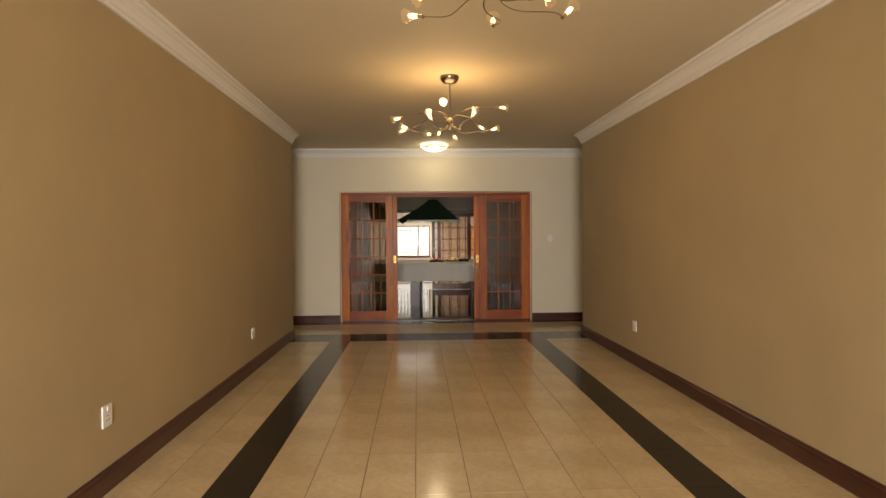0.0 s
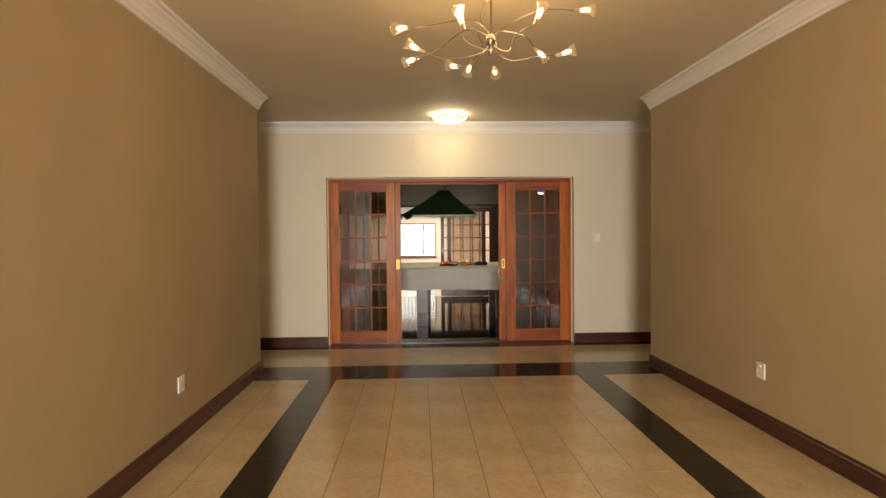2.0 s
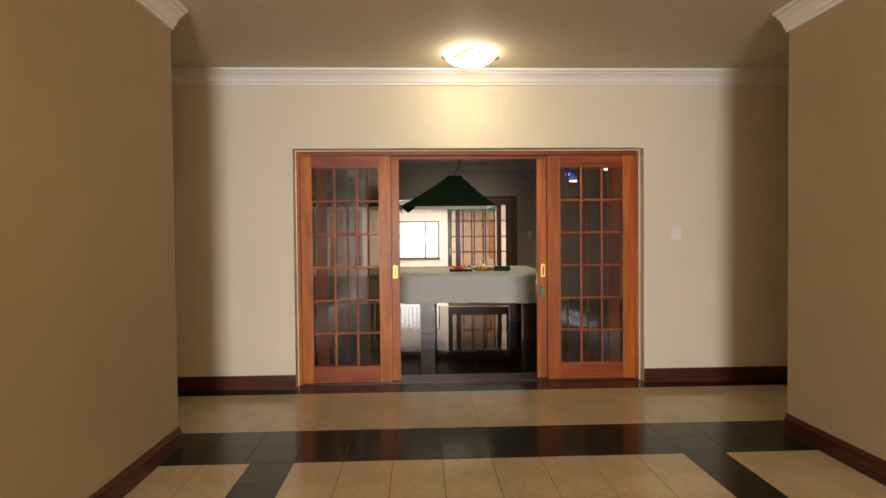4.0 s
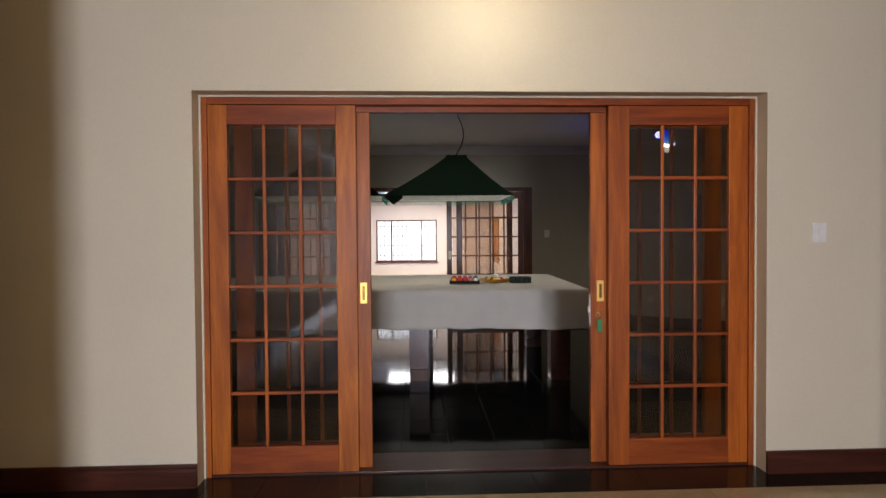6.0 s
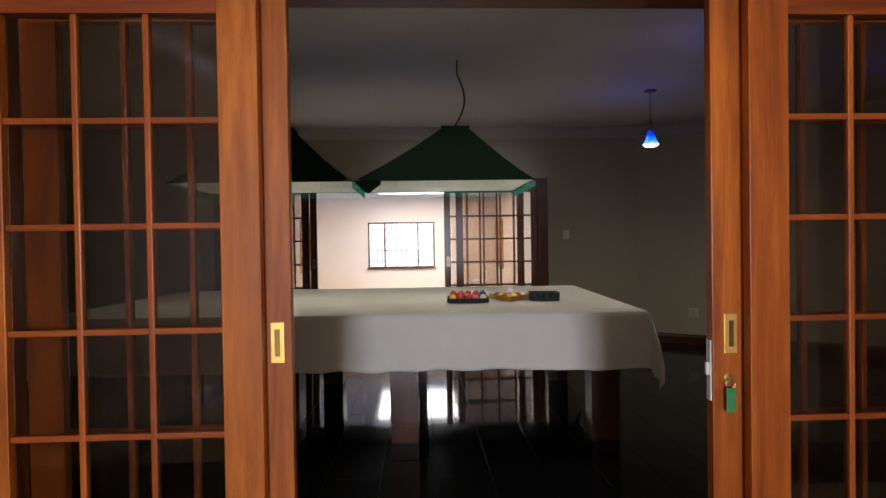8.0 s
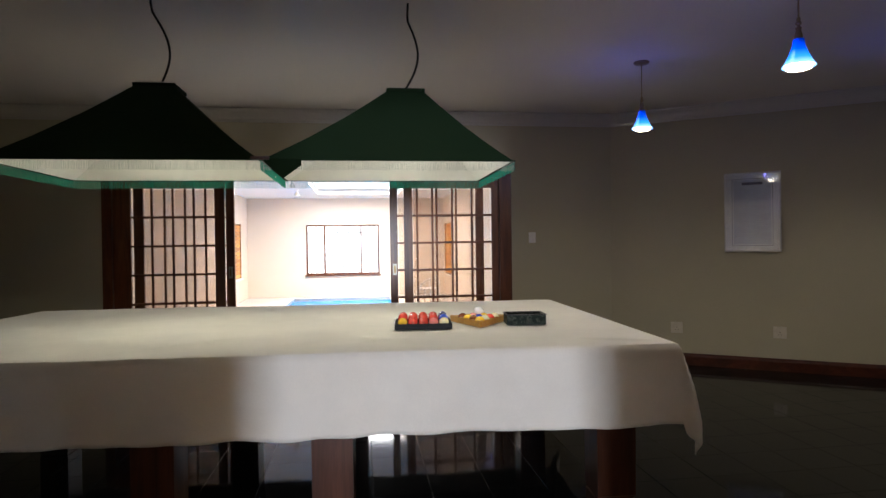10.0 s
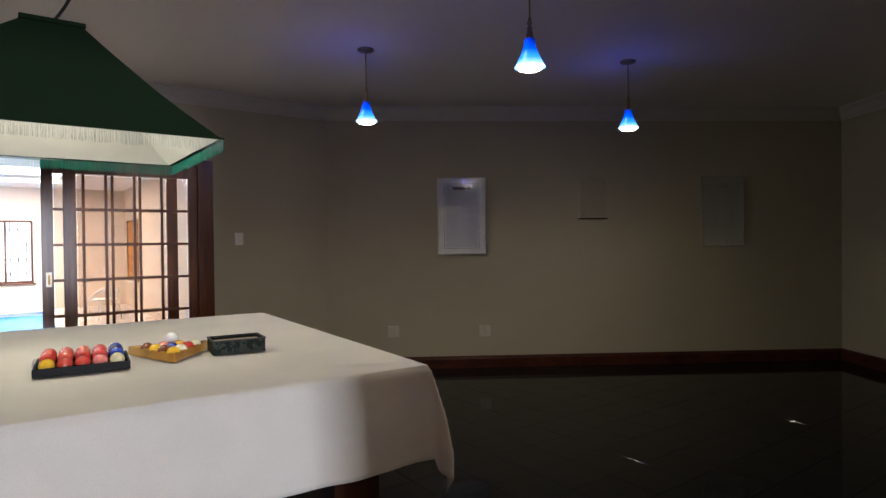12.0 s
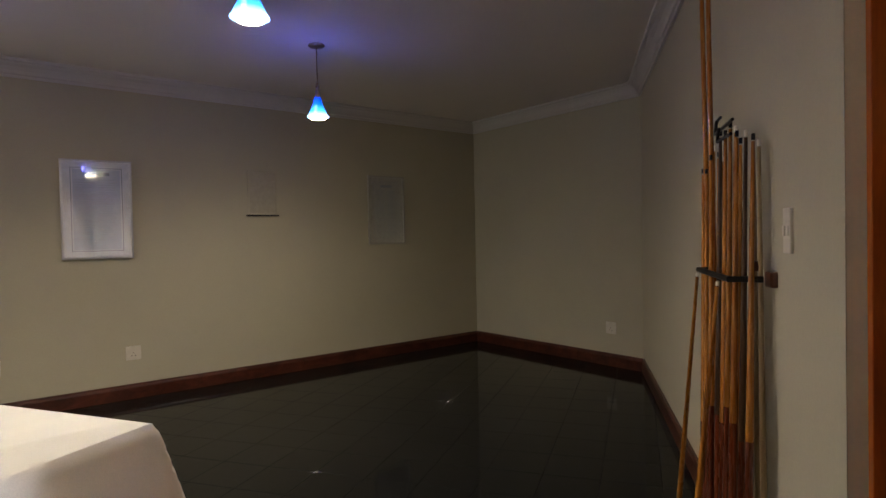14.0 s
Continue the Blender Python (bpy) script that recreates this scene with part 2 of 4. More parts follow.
# ---- the plan ----
XL, XR, YP, YF = -1.776, 2.244, 7.946, 9.326      # passage walls, pier ends, cross-hall far wall
YG = 9.735                                    # games-room side of that wall
H1, H2 = 2.784, 2.69                            # ceilings
OX0, OX1, OZ = -1.312, 1.803, 2.109             # wide door opening
YD = YF + 0.111                               # front of the door frame in its reveal
NW = 15.1                                      # games room north wall
CA, CB, CC, CD = (2.75, NW), (7.33, 12.10), (6.03, 10.14), (OX1, YG)
WX = -4.7
FX0, FX1, FZ = -2.51, 1.62, 2.07               # far door opening
PX0, PX1, PY = -2.85, 2.15, 24.3               # pool room

# passage and cross hall
for name, x0, x1 in (("wall_passage_west", XL - 0.22, XL), ("wall_passage_east", XR, XR + 0.22)):
    bm = bmesh.new()
    box(bm, x0, -4.0, 0, x1, YP, H1)
    setting(name, bm, M_TAUPE, "taupe painted plaster wall of a long passage", "wall")
bm = bmesh.new()
for x0, x1, z0, z1 in ((-2.0, -1.2, 0, H1), (0.6, 2.5, 0, H1), (-1.2, 0.6, 2.35, H1)):
    box(bm, x0, -4.2, z0, x1, -4.0, z1)
setting("wall_passage_south", bm, M_TAUPE, "taupe wall with a wide garden opening", "wall")
bm = bmesh.new()
box(bm, WX - 0.2, YF, 0, OX0, YG, H1 + 0.1)
box(bm, OX1, YF, 0, 6.4, YG, H1 + 0.1)
box(bm, OX0, YF, OZ, OX1, YG, H1 + 0.1)
wall_hall = setting("wall_hall_north", bm, M_CREAM, "cream plaster wall with a wide sliding door opening", "wall")
bm = bmesh.new()
box(bm, WX - 0.4, YP - 0.2, 0, WX - 0.2, YF, H1)
box(bm, 6.4, YP - 0.2, 0, 6.6, YF, H1)
box(bm, WX - 0.2, YP - 0.2, 0, XL - 0.22, YP - 0.003, H1)
box(bm, XR + 0.22, YP - 0.2, 0, 6.4, YP - 0.003, H1)
setting("wall_hall_ends", bm, M_TAUPE, "taupe plaster end walls of the cross hall", "wall")
bm = bmesh.new()
box(bm, -5.2, -4.2, H1, 6.8, YF, H1 + 0.12)
setting("ceiling_passage", bm, M_CEIL, "plain warm white painted ceiling", "ceiling")
bm = bmesh.new()
run(bm, [(XL, YP), (XL, -4.0)], cornice_profile(H1))
run(bm, [(XR, -4.0), (XR, YP)], cornice_profile(H1))
run(bm, [(6.4, YF), (WX - 0.2, YF)], cornice_profile(H1))
setting("trim_cornice_passage", bm, M_WHITE, "white moulded plaster cornice", "cornice")
bm = bmesh.new()
run(bm, [(XL, YP), (XL, -4.0)], SKIRT)
run(bm, [(XR, -4.0), (XR, YP)], SKIRT)
setting("baseboard_passage", bm, M_SKIRT_Y, "dark mahogany skirting board", "skirting")
bm = bmesh.new()
run(bm, [(OX0, YF), (WX - 0.2, YF)], SKIRT)
run(bm, [(6.4, YF), (OX1, YF)], SKIRT)
run(bm, [(WX - 0.2, YP), (XL, YP)], SKIRT)
run(bm, [(XR, YP), (6.4, YP)], SKIRT)
setting("baseboard_hall", bm, M_SKIRT, "dark mahogany skirting board", "skirting")
bm = bmesh.new()
box(bm, -5.2, -4.2, -0.15, 6.8, YF + 0.12, -0.004)
floor_passage = setting("floor_passage", bm, M_GROUT, "polished beige tile floor with a black tile border", "floor")

# games room
bm = bmesh.new()
box(bm, WX - 0.2, YG, 0, WX, NW + 0.2, H2 + 0.1)
setting("wall_games_west", bm, M_GAME, "stone grey plaster wall", "wall")
bm = bmesh.new()
plan_prism(bm, [CD, (OX1, YG - 0.002), (6.5, YG + 0.02), (6.45, 10.10), CC], 0, H2 + 0.1)
setting("wall_games_south", bm, M_GAME, "stone grey plaster wall beside the sliding doors", "wall")
bm = bmesh.new()
plan_prism(bm, [(WX, YG + 0.003), (OX0, YG + 0.003), (OX0, YG - 0.001), (WX, YG - 0.001)], 0, H2)
plan_prism(bm, [(OX0, YG + 0.003), (OX1, YG + 0.003), (OX1, YG - 0.001), (OX0, YG - 0.001)], OZ, H2)
setting("wall_games_south_west", bm, M_GAME, "stone grey plaster wall round the sliding doors", "wall")
bm = bmesh.new()
plan_prism(bm, [CC, (6.45, 9.9), (7.66, 12.10), CB], 0, H2 + 0.1)
setting("wall_games_east", bm, M_GAME, "stone grey plaster wall", "wall")
bm = bmesh.new()
plan_prism(bm, [CB, (7.66, 12.15), (2.87, 15.28), CA], 0, H2 + 0.1)
setting("wall_games_diagonal", bm, M_GAME, "stone grey plaster wall hung with three frames", "wall")
bm = bmesh.new()
box(bm, WX, NW, 0, FX0, NW + 0.22, H2 + 0.1)
plan_prism(bm, [(FX1, NW), CA, (2.87, 15.28), (2.87, 15.32), (FX1, 15.32)], 0, H2 + 0.1)
box(bm, FX0, NW, FZ, FX1, NW + 0.22, H2 + 0.1)
setting("wall_games_north", bm, M_GAME, "stone grey plaster wall with a wide door opening", "wall")
bm = bmesh.new()
plan_prism(bm, [(WX - 0.2, YF + 0.23), (6.6, YF + 0.23), (7.8, 12.1), (2.9, 15.32), (WX - 0.2, 15.32)], H2, H2 + 0.1)
setting("ceiling_games", bm, M_CEIL2, "pale painted ceiling of the games room", "ceiling")
bm = bmesh.new()
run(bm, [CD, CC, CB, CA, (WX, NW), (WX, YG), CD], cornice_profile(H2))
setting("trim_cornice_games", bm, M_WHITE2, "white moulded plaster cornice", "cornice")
bm = bmesh.new()
run(bm, [CD, CC, CB, CA, (FX1, NW)], SKIRT)
run(bm, [(FX0, NW), (WX, NW), (WX, YG), (OX0, YG)], SKIRT)
setting("baseboard_games", bm, M_SKIRT, "dark mahogany skirting board", "skirting")
bm = bmesh.new()
plan_prism(bm, [(WX - 0.2, YF + 0.12), (6.6, YF + 0.12), (7.8, 12.1), (2.9, 15.2), (WX - 0.2, 15.2)], -0.15, -0.003)
floor_games = setting("floor_games", bm, M_GROUT_PALE, "polished black tile floor with pale joints", "floor")

# pool room
bm = bmesh.new()
for x0, x1, z0, z1 in ((PX0 - 0.2, -1.40, 0, 2.52), (0.46, PX1 + 0.2, 0, 2.52), (-1.40, 0.46, 0, 0.56), (-1.40, 0.46, 1.84, 2.52)):
    box(bm, x0, PY, z0, x1, PY + 0.2, z1)
setting("wall_pool_north", bm, M_POOLWALL, "pale peach plaster wall with a barred window", "wall")
# both side walls get a made-up opening near y = 16 for an added lamp
bm = bmesh.new()
for y0, y1, z0, z1 in ((15.3, 15.45, 0, 2.52), (16.75, 22.1, 0, 2.52), (15.45, 16.75, 2.15, 2.52), (23.4, PY, 0, 2.52), (22.1, 23.4, 0, 0.56), (22.1, 23.4, 1.84, 2.52)):
    box(bm, PX0 - 0.2, y0, z0, PX0, y1, z1)
setting("wall_pool_west", bm, M_POOLWALL, "pale peach plaster wall with a window and an added light opening", "wall")
bm = bmesh.new()
for y0, y1, z0, z1 in ((15.3, 15.45, 0, 2.52), (17.4, 22.6, 0, 2.52), (15.45, 17.4, 2.15, 2.52), (23.9, PY, 0, 2.52), (22.6, 23.9, 0, 0.56), (22.6, 23.9, 1.84, 2.52)):
    box(bm, PX1, y0, z0, PX1 + 0.2, y1, z1)
setting("wall_pool_east", bm, M_POOLWALL, "pale peach plaster wall with a window and an unseen light opening", "wall")
# the hole in this ceiling is made up to hold an added lamp
bm = bmesh.new()
box(bm, PX0 - 0.2, 15.325, 2.52, PX1 + 0.2, 20.5, 2.66)
box(bm, PX0 - 0.2, 23.1, 2.52, PX1 + 0.2, PY + 0.2, 2.66)
box(bm, PX0 - 0.2, 20.5, 2.52, -1.0, 23.1, 2.66)
box(bm, 0.90, 20.5, 2.52, PX1 + 0.2, 23.1, 2.66)
setting("ceiling_pool", bm, M_WHITE, "white painted pool room ceiling with an added light opening", "ceiling")
POOL = (-1.65, 0.68, 17.6, 23.6)
bm = bmesh.new()
for x0, x1, y0, y1 in ((PX0, POOL[0], 15.2, PY), (POOL[1], PX1, 15.2, PY), (POOL[0], POOL[1], 15.2, POOL[2]), (POOL[0], POOL[1], POOL[3], PY)):
    box(bm, x0, y0, -0.15, x1, y1, -0.002)
setting("floor_pool", bm, M_POOLTILE, "pale tiled paving round the indoor pool", "floor")

# ---- sliding doors ----


def door_leaf(x0, x1, y, z0, z1, left, right, label, upright, cross, group, shadow, top=0.105, bottom=0.15, cols=3, rows=6, bar=0.018, glazing=None):
    """A glazed sliding leaf: stiles, rails, glazing bars and panes."""
    t = 0.038
    ob = thing("sliding_door", ((x0 + x1) / 2, y, z0), label, "door", group)
    w, h = (x1 - x0) / 2, z1 - z0
    for a, b in ((-w, -w + left), (w - right, w)):
        bm = bmesh.new()
        box(bm, a, -t / 2, 0, b, t / 2, h, 0.003)
        part("stile", bm, upright, ob)
    for a, b, name in ((0, bottom, "bottom_rail"), (h - top, h, "top_rail")):
        bm = bmesh.new()
        box(bm, -w + left, -t / 2 + 0.001, a, w - right, t / 2 - 0.001, b, 0.003)
        part(name, bm, cross, ob)
    gx0, gx1, gz0, gz1 = -w + left, w - right, bottom, h - top
    for k in range(1, cols):
        x = gx0 + (gx1 - gx0) * k / cols
        bm = bmesh.new()
        box(bm, x - bar / 2, -0.014, gz0, x + bar / 2, 0.014, gz1, 0.004)
        part("glazing_bar", bm, upright, ob)
    for k in range(1, rows):
        z = gz0 + (gz1 - gz0) * k / rows
        bm = bmesh.new()
        box(bm, gx0, -0.0125, z - bar / 2, gx1, 0.0125, z + bar / 2, 0.004)
        part("glazing_bar", bm, cross, ob)
    bm = bmesh.new()
    pw, ph = (gx1 - gx0) / cols, (gz1 - gz0) / rows
    box(bm, -pw / 2 + bar / 2 - 0.002, -0.002, -ph / 2 + bar / 2 - 0.002, pw / 2 - bar / 2 + 0.002, 0.002, ph / 2 - bar / 2 + 0.002)
    mesh = finish(bm, "pane", glazing or M_SMOKE)
    for i in range(cols):
        for j in range(rows):
            p = new("pane", mesh)
            p.parent, p.visible_shadow = ob, shadow
            p.location = (gx0 + pw * (i + 0.5), 0, gz0 + ph * (j + 0.5))
    return ob


def flush_handle(parent, x, y, z, side, metal=None):
    bm = bmesh.new()
    box(bm, x - 0.020, y - 0.004 * side, z - 0.06, x + 0.020, y + 0.001, z + 0.06, 0.0015) if side > 0 else box(bm, x - 0.020, y - 0.001, z - 0.06, x + 0.020, y + 0.004, z + 0.06, 0.0015)
    h = part("flush_handle", bm, metal or M_BRASS, parent, "brass flush pull")
    yy = y - 0.0045 * side
    bm = bmesh.new()
    for a, b, c, d in ((-0.012, -0.045, 0.012, -0.040), (-0.012, 0.040, 0.012, 0.045), (-0.012, -0.040, -0.008, 0.040), (0.008, -0.040, 0.012, 0.040)):
        box(bm, x + a, min(yy, yy - 0.003 * side), z + b, x + c, max(yy, yy - 0.003 * side), z + d)
    part("recess_rim", bm, metal or M_BRASS, h)
    # a raised dark plate stands in for the shade in the recess
    bm = bmesh.new()
    box(bm, x - 0.008, min(yy, yy - 0.0012 * side), z - 0.040, x + 0.008, max(yy, yy - 0.0012 * side), z + 0.040)
    part("recess_shade", bm, M_DARKBRASS, h, "dark plate for the shade inside the grip")
    return h


NEAR = "orange meranti glazed sliding door panel with eighteen panes"
bm = bmesh.new()
box(bm, OX0 + 0.004, YD, 0, OX0 + 0.036, YG - 0.040, OZ - 0.006, 0.003)
box(bm, OX1 - 0.036, YD, 0, OX1 - 0.004, YG - 0.040, OZ - 0.006, 0.003)
setting("trim_door_jambs", bm, M_DOOR, "orange meranti door jambs set in a plaster reveal", "door frame")
bm = bmesh.new()
box(bm, OX0 + 0.036, YD + 0.002, OZ - 0.046, OX1 - 0.036, YG - 0.042, OZ - 0.006, 0.003)
box(bm, -0.465, YD + 0.052, OZ - 0.078, 0.955, YD + 0.066, OZ - 0.0465, 0.002)
setting("trim_door_head", bm, M_DOOR_X, "orange meranti door head with a sliding track", "door frame")
bm = bmesh.new()
box(bm, OX0 + 0.004, YD + 0.004, -0.004, OX1 - 0.004, YG - 0.01, 0.012, 0.002)
setting("trim_threshold", bm, M_SKIRT, "dark wooden sliding door threshold", "threshold")
bm = bmesh.new()
box(bm, OX0 - 0.001, YD - 0.012, 0.0, OX0 + 0.010, YD - 0.001, OZ - 0.010, 0.002)
box(bm, OX1 - 0.010, YD - 0.012, 0.0, OX1 + 0.001, YD - 0.001, OZ - 0.010, 0.002)
box(bm, OX0 - 0.001, YD - 0.012, OZ - 0.010, OX1 + 0.001, YD - 0.001, OZ + 0.001, 0.002)
setting("trim_plaster_bead", bm, M_CREAM, "cream plaster bead round the sliding doors", "plaster bead")
ZT = OZ - 0.048
leaf_1 = door_leaf(OX0 + 0.037, -0.465, YD + 0.030, 0.013, ZT, 0.104, 0.112, NEAR, M_DOOR, M_DOOR_X, "passage sliding doors", True, 0.108)
leaf_2 = door_leaf(-1.15, -0.393, YD + 0.086, 0.013, ZT - 0.003, 0.10, 0.10, NEAR + " slid behind its neighbour", M_DOOR, M_DOOR_X, "passage sliding doors", True, 0.108)
leaf_3 = door_leaf(0.957, OX1 - 0.037, YD + 0.030, 0.013, ZT, 0.120, 0.112, NEAR, M_DOOR, M_DOOR_X, "passage sliding doors", True, 0.108)
leaf_4 = door_leaf(0.870, 1.64, YD + 0.086, 0.013, ZT - 0.003, 0.10, 0.10, NEAR + " slid behind its neighbour, keys in its lock", M_DOOR, M_DOOR_X, "passage sliding doors", True, 0.108)
flush_handle(leaf_2, 0.337, -0.019, 0.998, 1)
flush_handle(leaf_4, -0.330, -0.019, 0.996, 1)
# lock on the edge of the open leaf, with keys
bm = bmesh.new()
box(bm, -0.389, -0.012, 0.79, -0.385, 0.012, 0.975, 0.001)
box(bm, -0.398, -0.006, 0.868, -0.389, 0.006, 0.905, 0.001)
part("lock_plate", bm, M_PLASTIC, leaf_4, "white lock face plate")
bm = bmesh.new()
lathe(bm, [(0, 0.0), (0.013, 0.0), (0.013, 0.006), (0.006, 0.010), (0.006, 0.018), (0, 0.018)], 14, pose(-0.342, -0.019, 0.861, 90, 0, 0))
lock = part("lock_cylinder", bm, M_BRASS, leaf_4, "brass key cylinder")
bm = bmesh.new()
for k in range(16):
    a, b = 2 * math.pi * k / 16, 2 * math.pi * (k + 1) / 16
    tube(bm, [(-0.342 + 0.014 * math.cos(a), -0.042, 0.848 + 0.014 * math.sin(a)), (-0.342 + 0.014 * math.cos(b), -0.042, 0.848 + 0.014 * math.sin(b))], 0.0015, 6)
part("key_ring", bm, M_STEEL, lock)
bm = bmesh.new()
box(bm, -0.356, -0.046, 0.762, -0.326, -0.040, 0.836, 0.003)
part("key_tag", bm, plain("green_tag", (0.03, 0.22, 0.06), 0.4), lock, "green plastic key tag")

FAR = "shade-coloured meranti glazed sliding door panel"
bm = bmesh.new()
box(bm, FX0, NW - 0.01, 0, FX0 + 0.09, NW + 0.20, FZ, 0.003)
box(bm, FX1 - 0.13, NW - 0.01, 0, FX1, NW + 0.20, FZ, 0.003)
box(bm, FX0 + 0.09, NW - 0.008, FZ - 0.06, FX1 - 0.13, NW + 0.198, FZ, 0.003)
setting("trim_far_door_frame", bm, M_DOOR_SHADE, "shade-coloured meranti frame of the pool room doors", "door frame")
FT = FZ - 0.065
far_1 = door_leaf(FX0 + 0.09, -1.36, NW + 0.05, 0.01, FT, 0.16, 0.095, FAR, M_DOOR_SHADE, M_DOOR_SHADE, "pool room sliding doors", False, cols=4, bar=0.022, glazing=M_FARGLASS)
far_2 = door_leaf(-2.25, -1.275, NW + 0.11, 0.01, FT, 0.095, 0.085, FAR + " slid open", M_DOOR_SHADE, M_DOOR_SHADE, "pool room sliding doors", False, cols=4, bar=0.022, glazing=M_FARGLASS)
far_3 = door_leaf(0.465, FX1 - 0.13, NW + 0.05, 0.01, FT, 0.09, 0.08, FAR, M_DOOR_SHADE, M_DOOR_SHADE, "pool room sliding doors", False, cols=4, bar=0.022, glazing=M_FARGLASS)
far_4 = door_leaf(0.32, 1.335, NW + 0.11, 0.01, FT, 0.08, 0.09, FAR + " slid open", M_DOOR_SHADE, M_DOOR_SHADE, "pool room sliding doors", False, cols=4, bar=0.022, glazing=M_FARGLASS)
flush_handle(far_4, -0.462, -0.019, 1.03, 1, M_STEEL)
flush_handle(far_2, 0.445, -0.019, 1.03, 1, M_STEEL)

# ---- passage things ----


def wall_plate(name, place, turn, w, h, label, category, rockers=1, holes=False, plastic=None):
    """A moulded wall plate standing proud of the wall it faces away from (local -y)."""
    ob = thing(name, place, label, category, "", turn)
    bm = bmesh.new()
    box(bm, -w / 2, -0.010, -h / 2, w / 2, 0.0, h / 2, 0.003)
    part("cover_plate", bm, plastic or M_PLASTIC, ob)
    for k in range(rockers):
        x = (k - (rockers - 1) / 2) * 0.03
        bm = bmesh.new()
        if holes:
            box(bm, x - 0.008, -0.014, h / 2 - 0.032, x + 0.008, -0.009, h / 2 - 0.012, 0.001)
        else:
            box(bm, x - 0.007, -0.014, -0.015, x + 0.007, -0.009, 0.015, 0.001)
        part("rocker", bm, plastic or M_WHITE, ob)
    if holes:
        bm = bmesh.new()
        for x, z in ((0, 0.008), (-0.014, -0.014), (0.014, -0.014)):
            lathe(bm, [(0, 0), (0.0042, 0), (0.0042, 0.0006), (0, 0.0006)], 10, pose(x, -0.0102, z - 0.008, 90, 0, 0))
        part("pin_holes", bm, M_CORD, ob)
    return ob


SOCKET = "white plastic power socket on the taupe wall"
wall_plate("wall_socket", (XL, 5.95, 0.391), 90, 0.097, 0.111, SOCKET, "socket", 1, True)
wall_plate("wall_socket", (XL, 3.073, 0.41), 90, 0.097, 0.12, SOCKET, "socket", 1, True)
wall_plate("wall_socket", (XR, 5.958, 0.41), -90, 0.097, 0.111, SOCKET, "socket", 1, True)
wall_plate("light_switch", (2.096, YF, 1.337), 0, 0.079, 0.108, "white light switch on the cream wall", "switch", 1)


n_ = Nodes("lit_cup_glass")
M_CUP = n_.set(Base_Color=(1, 0.93, 0.82, 1), Roughness=0.04, Transmission_Weight=1.0, Emission_Color=(1.0, 0.74, 0.42, 1), Emission_Strength=0.12)


# bearing of each arm, its reach, its lift above the hub and the rise of its cup
ARMS = [(209, 0.52, -0.02, -0.27), (246, 0.46, -0.03, 0.66), (261, 0.47, 0.06, 0.05), (292, 0.46, -0.01, 0.66), (333, 0.49, 0.08, -0.15), (24, 0.32, -0.025, -0.5),
        (352, 0.39, -0.07, 0.26), (197, 0.415, -0.067, 0.4), (156, 0.457, -0.043, -0.2), (131, 0.275, -0.067, 0.28), (102, 0.39, -0.034, -0.5), (78, 0.26, -0.086, -0.15)]


def chandelier(place, turn):
    """Twelve curved nickel arms on a hub, each with a small glass-cupped halogen lamp."""
    ob = thing("chandelier", place, "brushed nickel chandelier with twelve curved arms and glass lamp cups, lit", "chandelier", "passage chandeliers", turn)
    bm = bmesh.new()
    lathe(bm, [(0, 0), (0.083, 0), (0.085, -0.012), (0.078, -0.035), (0.055, -0.058), (0.02, -0.066), (0, -0.066)], 28)
    part("ceiling_rose", bm, M_STEEL, ob, "", True)
    bm = bmesh.new()
    tube(bm, [(0, 0, -0.06), (0.004, 0, -0.2), (0, 0, -0.45)], 0.006, 10)
    part("stem", bm, M_STEEL, ob, "", True)
    bm = bmesh.new()
    lathe(bm, [(0, -0.36), (0.014, -0.365), (0.026, -0.385), (0.028, -0.40), (0.022, -0.42), (0.012, -0.432), (0.012, -0.47), (0, -0.475)], 20)
    part("hub", bm, M_STEEL, ob, "", True)
    for turn_at, reach, lift, tilt in ARMS:
        # arms with a downward cup loop up over the hub, the others dip below it
        th = radians(turn_at)
        out = Vector((math.cos(th), math.sin(th), 0))
        level = math.sqrt(1 - tilt * tilt)
        d = Vector((out.x * level, out.y * level, tilt))
        mouth = Vector((out.x * reach, out.y * reach, lift - 0.40))
        tail = mouth - d * 0.058
        side = Vector((-out.y, out.x, 0))
        rise = 0.085 if tilt < 0 else -0.075
        pts = []
        for i in range(15):
            s = i / 14
            p = Vector((0, 0, -0.40)).lerp(tail, s)
            p += side * (0.035 * math.sin(2 * math.pi * s)) + Vector((0, 0, rise * math.sin(math.pi * s ** 0.7) * (1 - 0.35 * s)))
            pts.append(p)
        bm = bmesh.new()
        tube(bm, pts, 0.0024, 6)
        arm = part("arm", bm, M_STEEL, ob, "", True)
        m = Matrix.Translation(tail) @ d.to_track_quat("Z", "Y").to_matrix().to_4x4()
        bm = bmesh.new()
        lathe(bm, [(0, -0.005), (0.007, -0.005), (0.007, 0.03), (0, 0.03)], 10, m)
        part("lamp_holder", bm, M_STEEL, arm)
        bm = bmesh.new()
        lathe(bm, [(0.0085, 0.0), (0.012, 0.035), (0.019, 0.07), (0.033, 0.10), (0.0315, 0.10), (0.0175, 0.07), (0.0105, 0.035), (0.007, 0.0)], 14, m)
        cup = part("glass_cup", bm, M_CUP, arm, "clear flared glass lamp cup", True)
        cup.visible_shadow = False
        bm = bmesh.new()
        lathe(bm, [(0, 0.032), (0.008, 0.036), (0.011, 0.056), (0.008, 0.078), (0, 0.082)], 10, m)
        bulb = part("bulb", bm, M_BULB, arm, "glowing halogen bulb", True)
    return ob


chandelier((0.227, 4.993, H1), 0)
chandelier((0.227, 2.08, H1), 150)

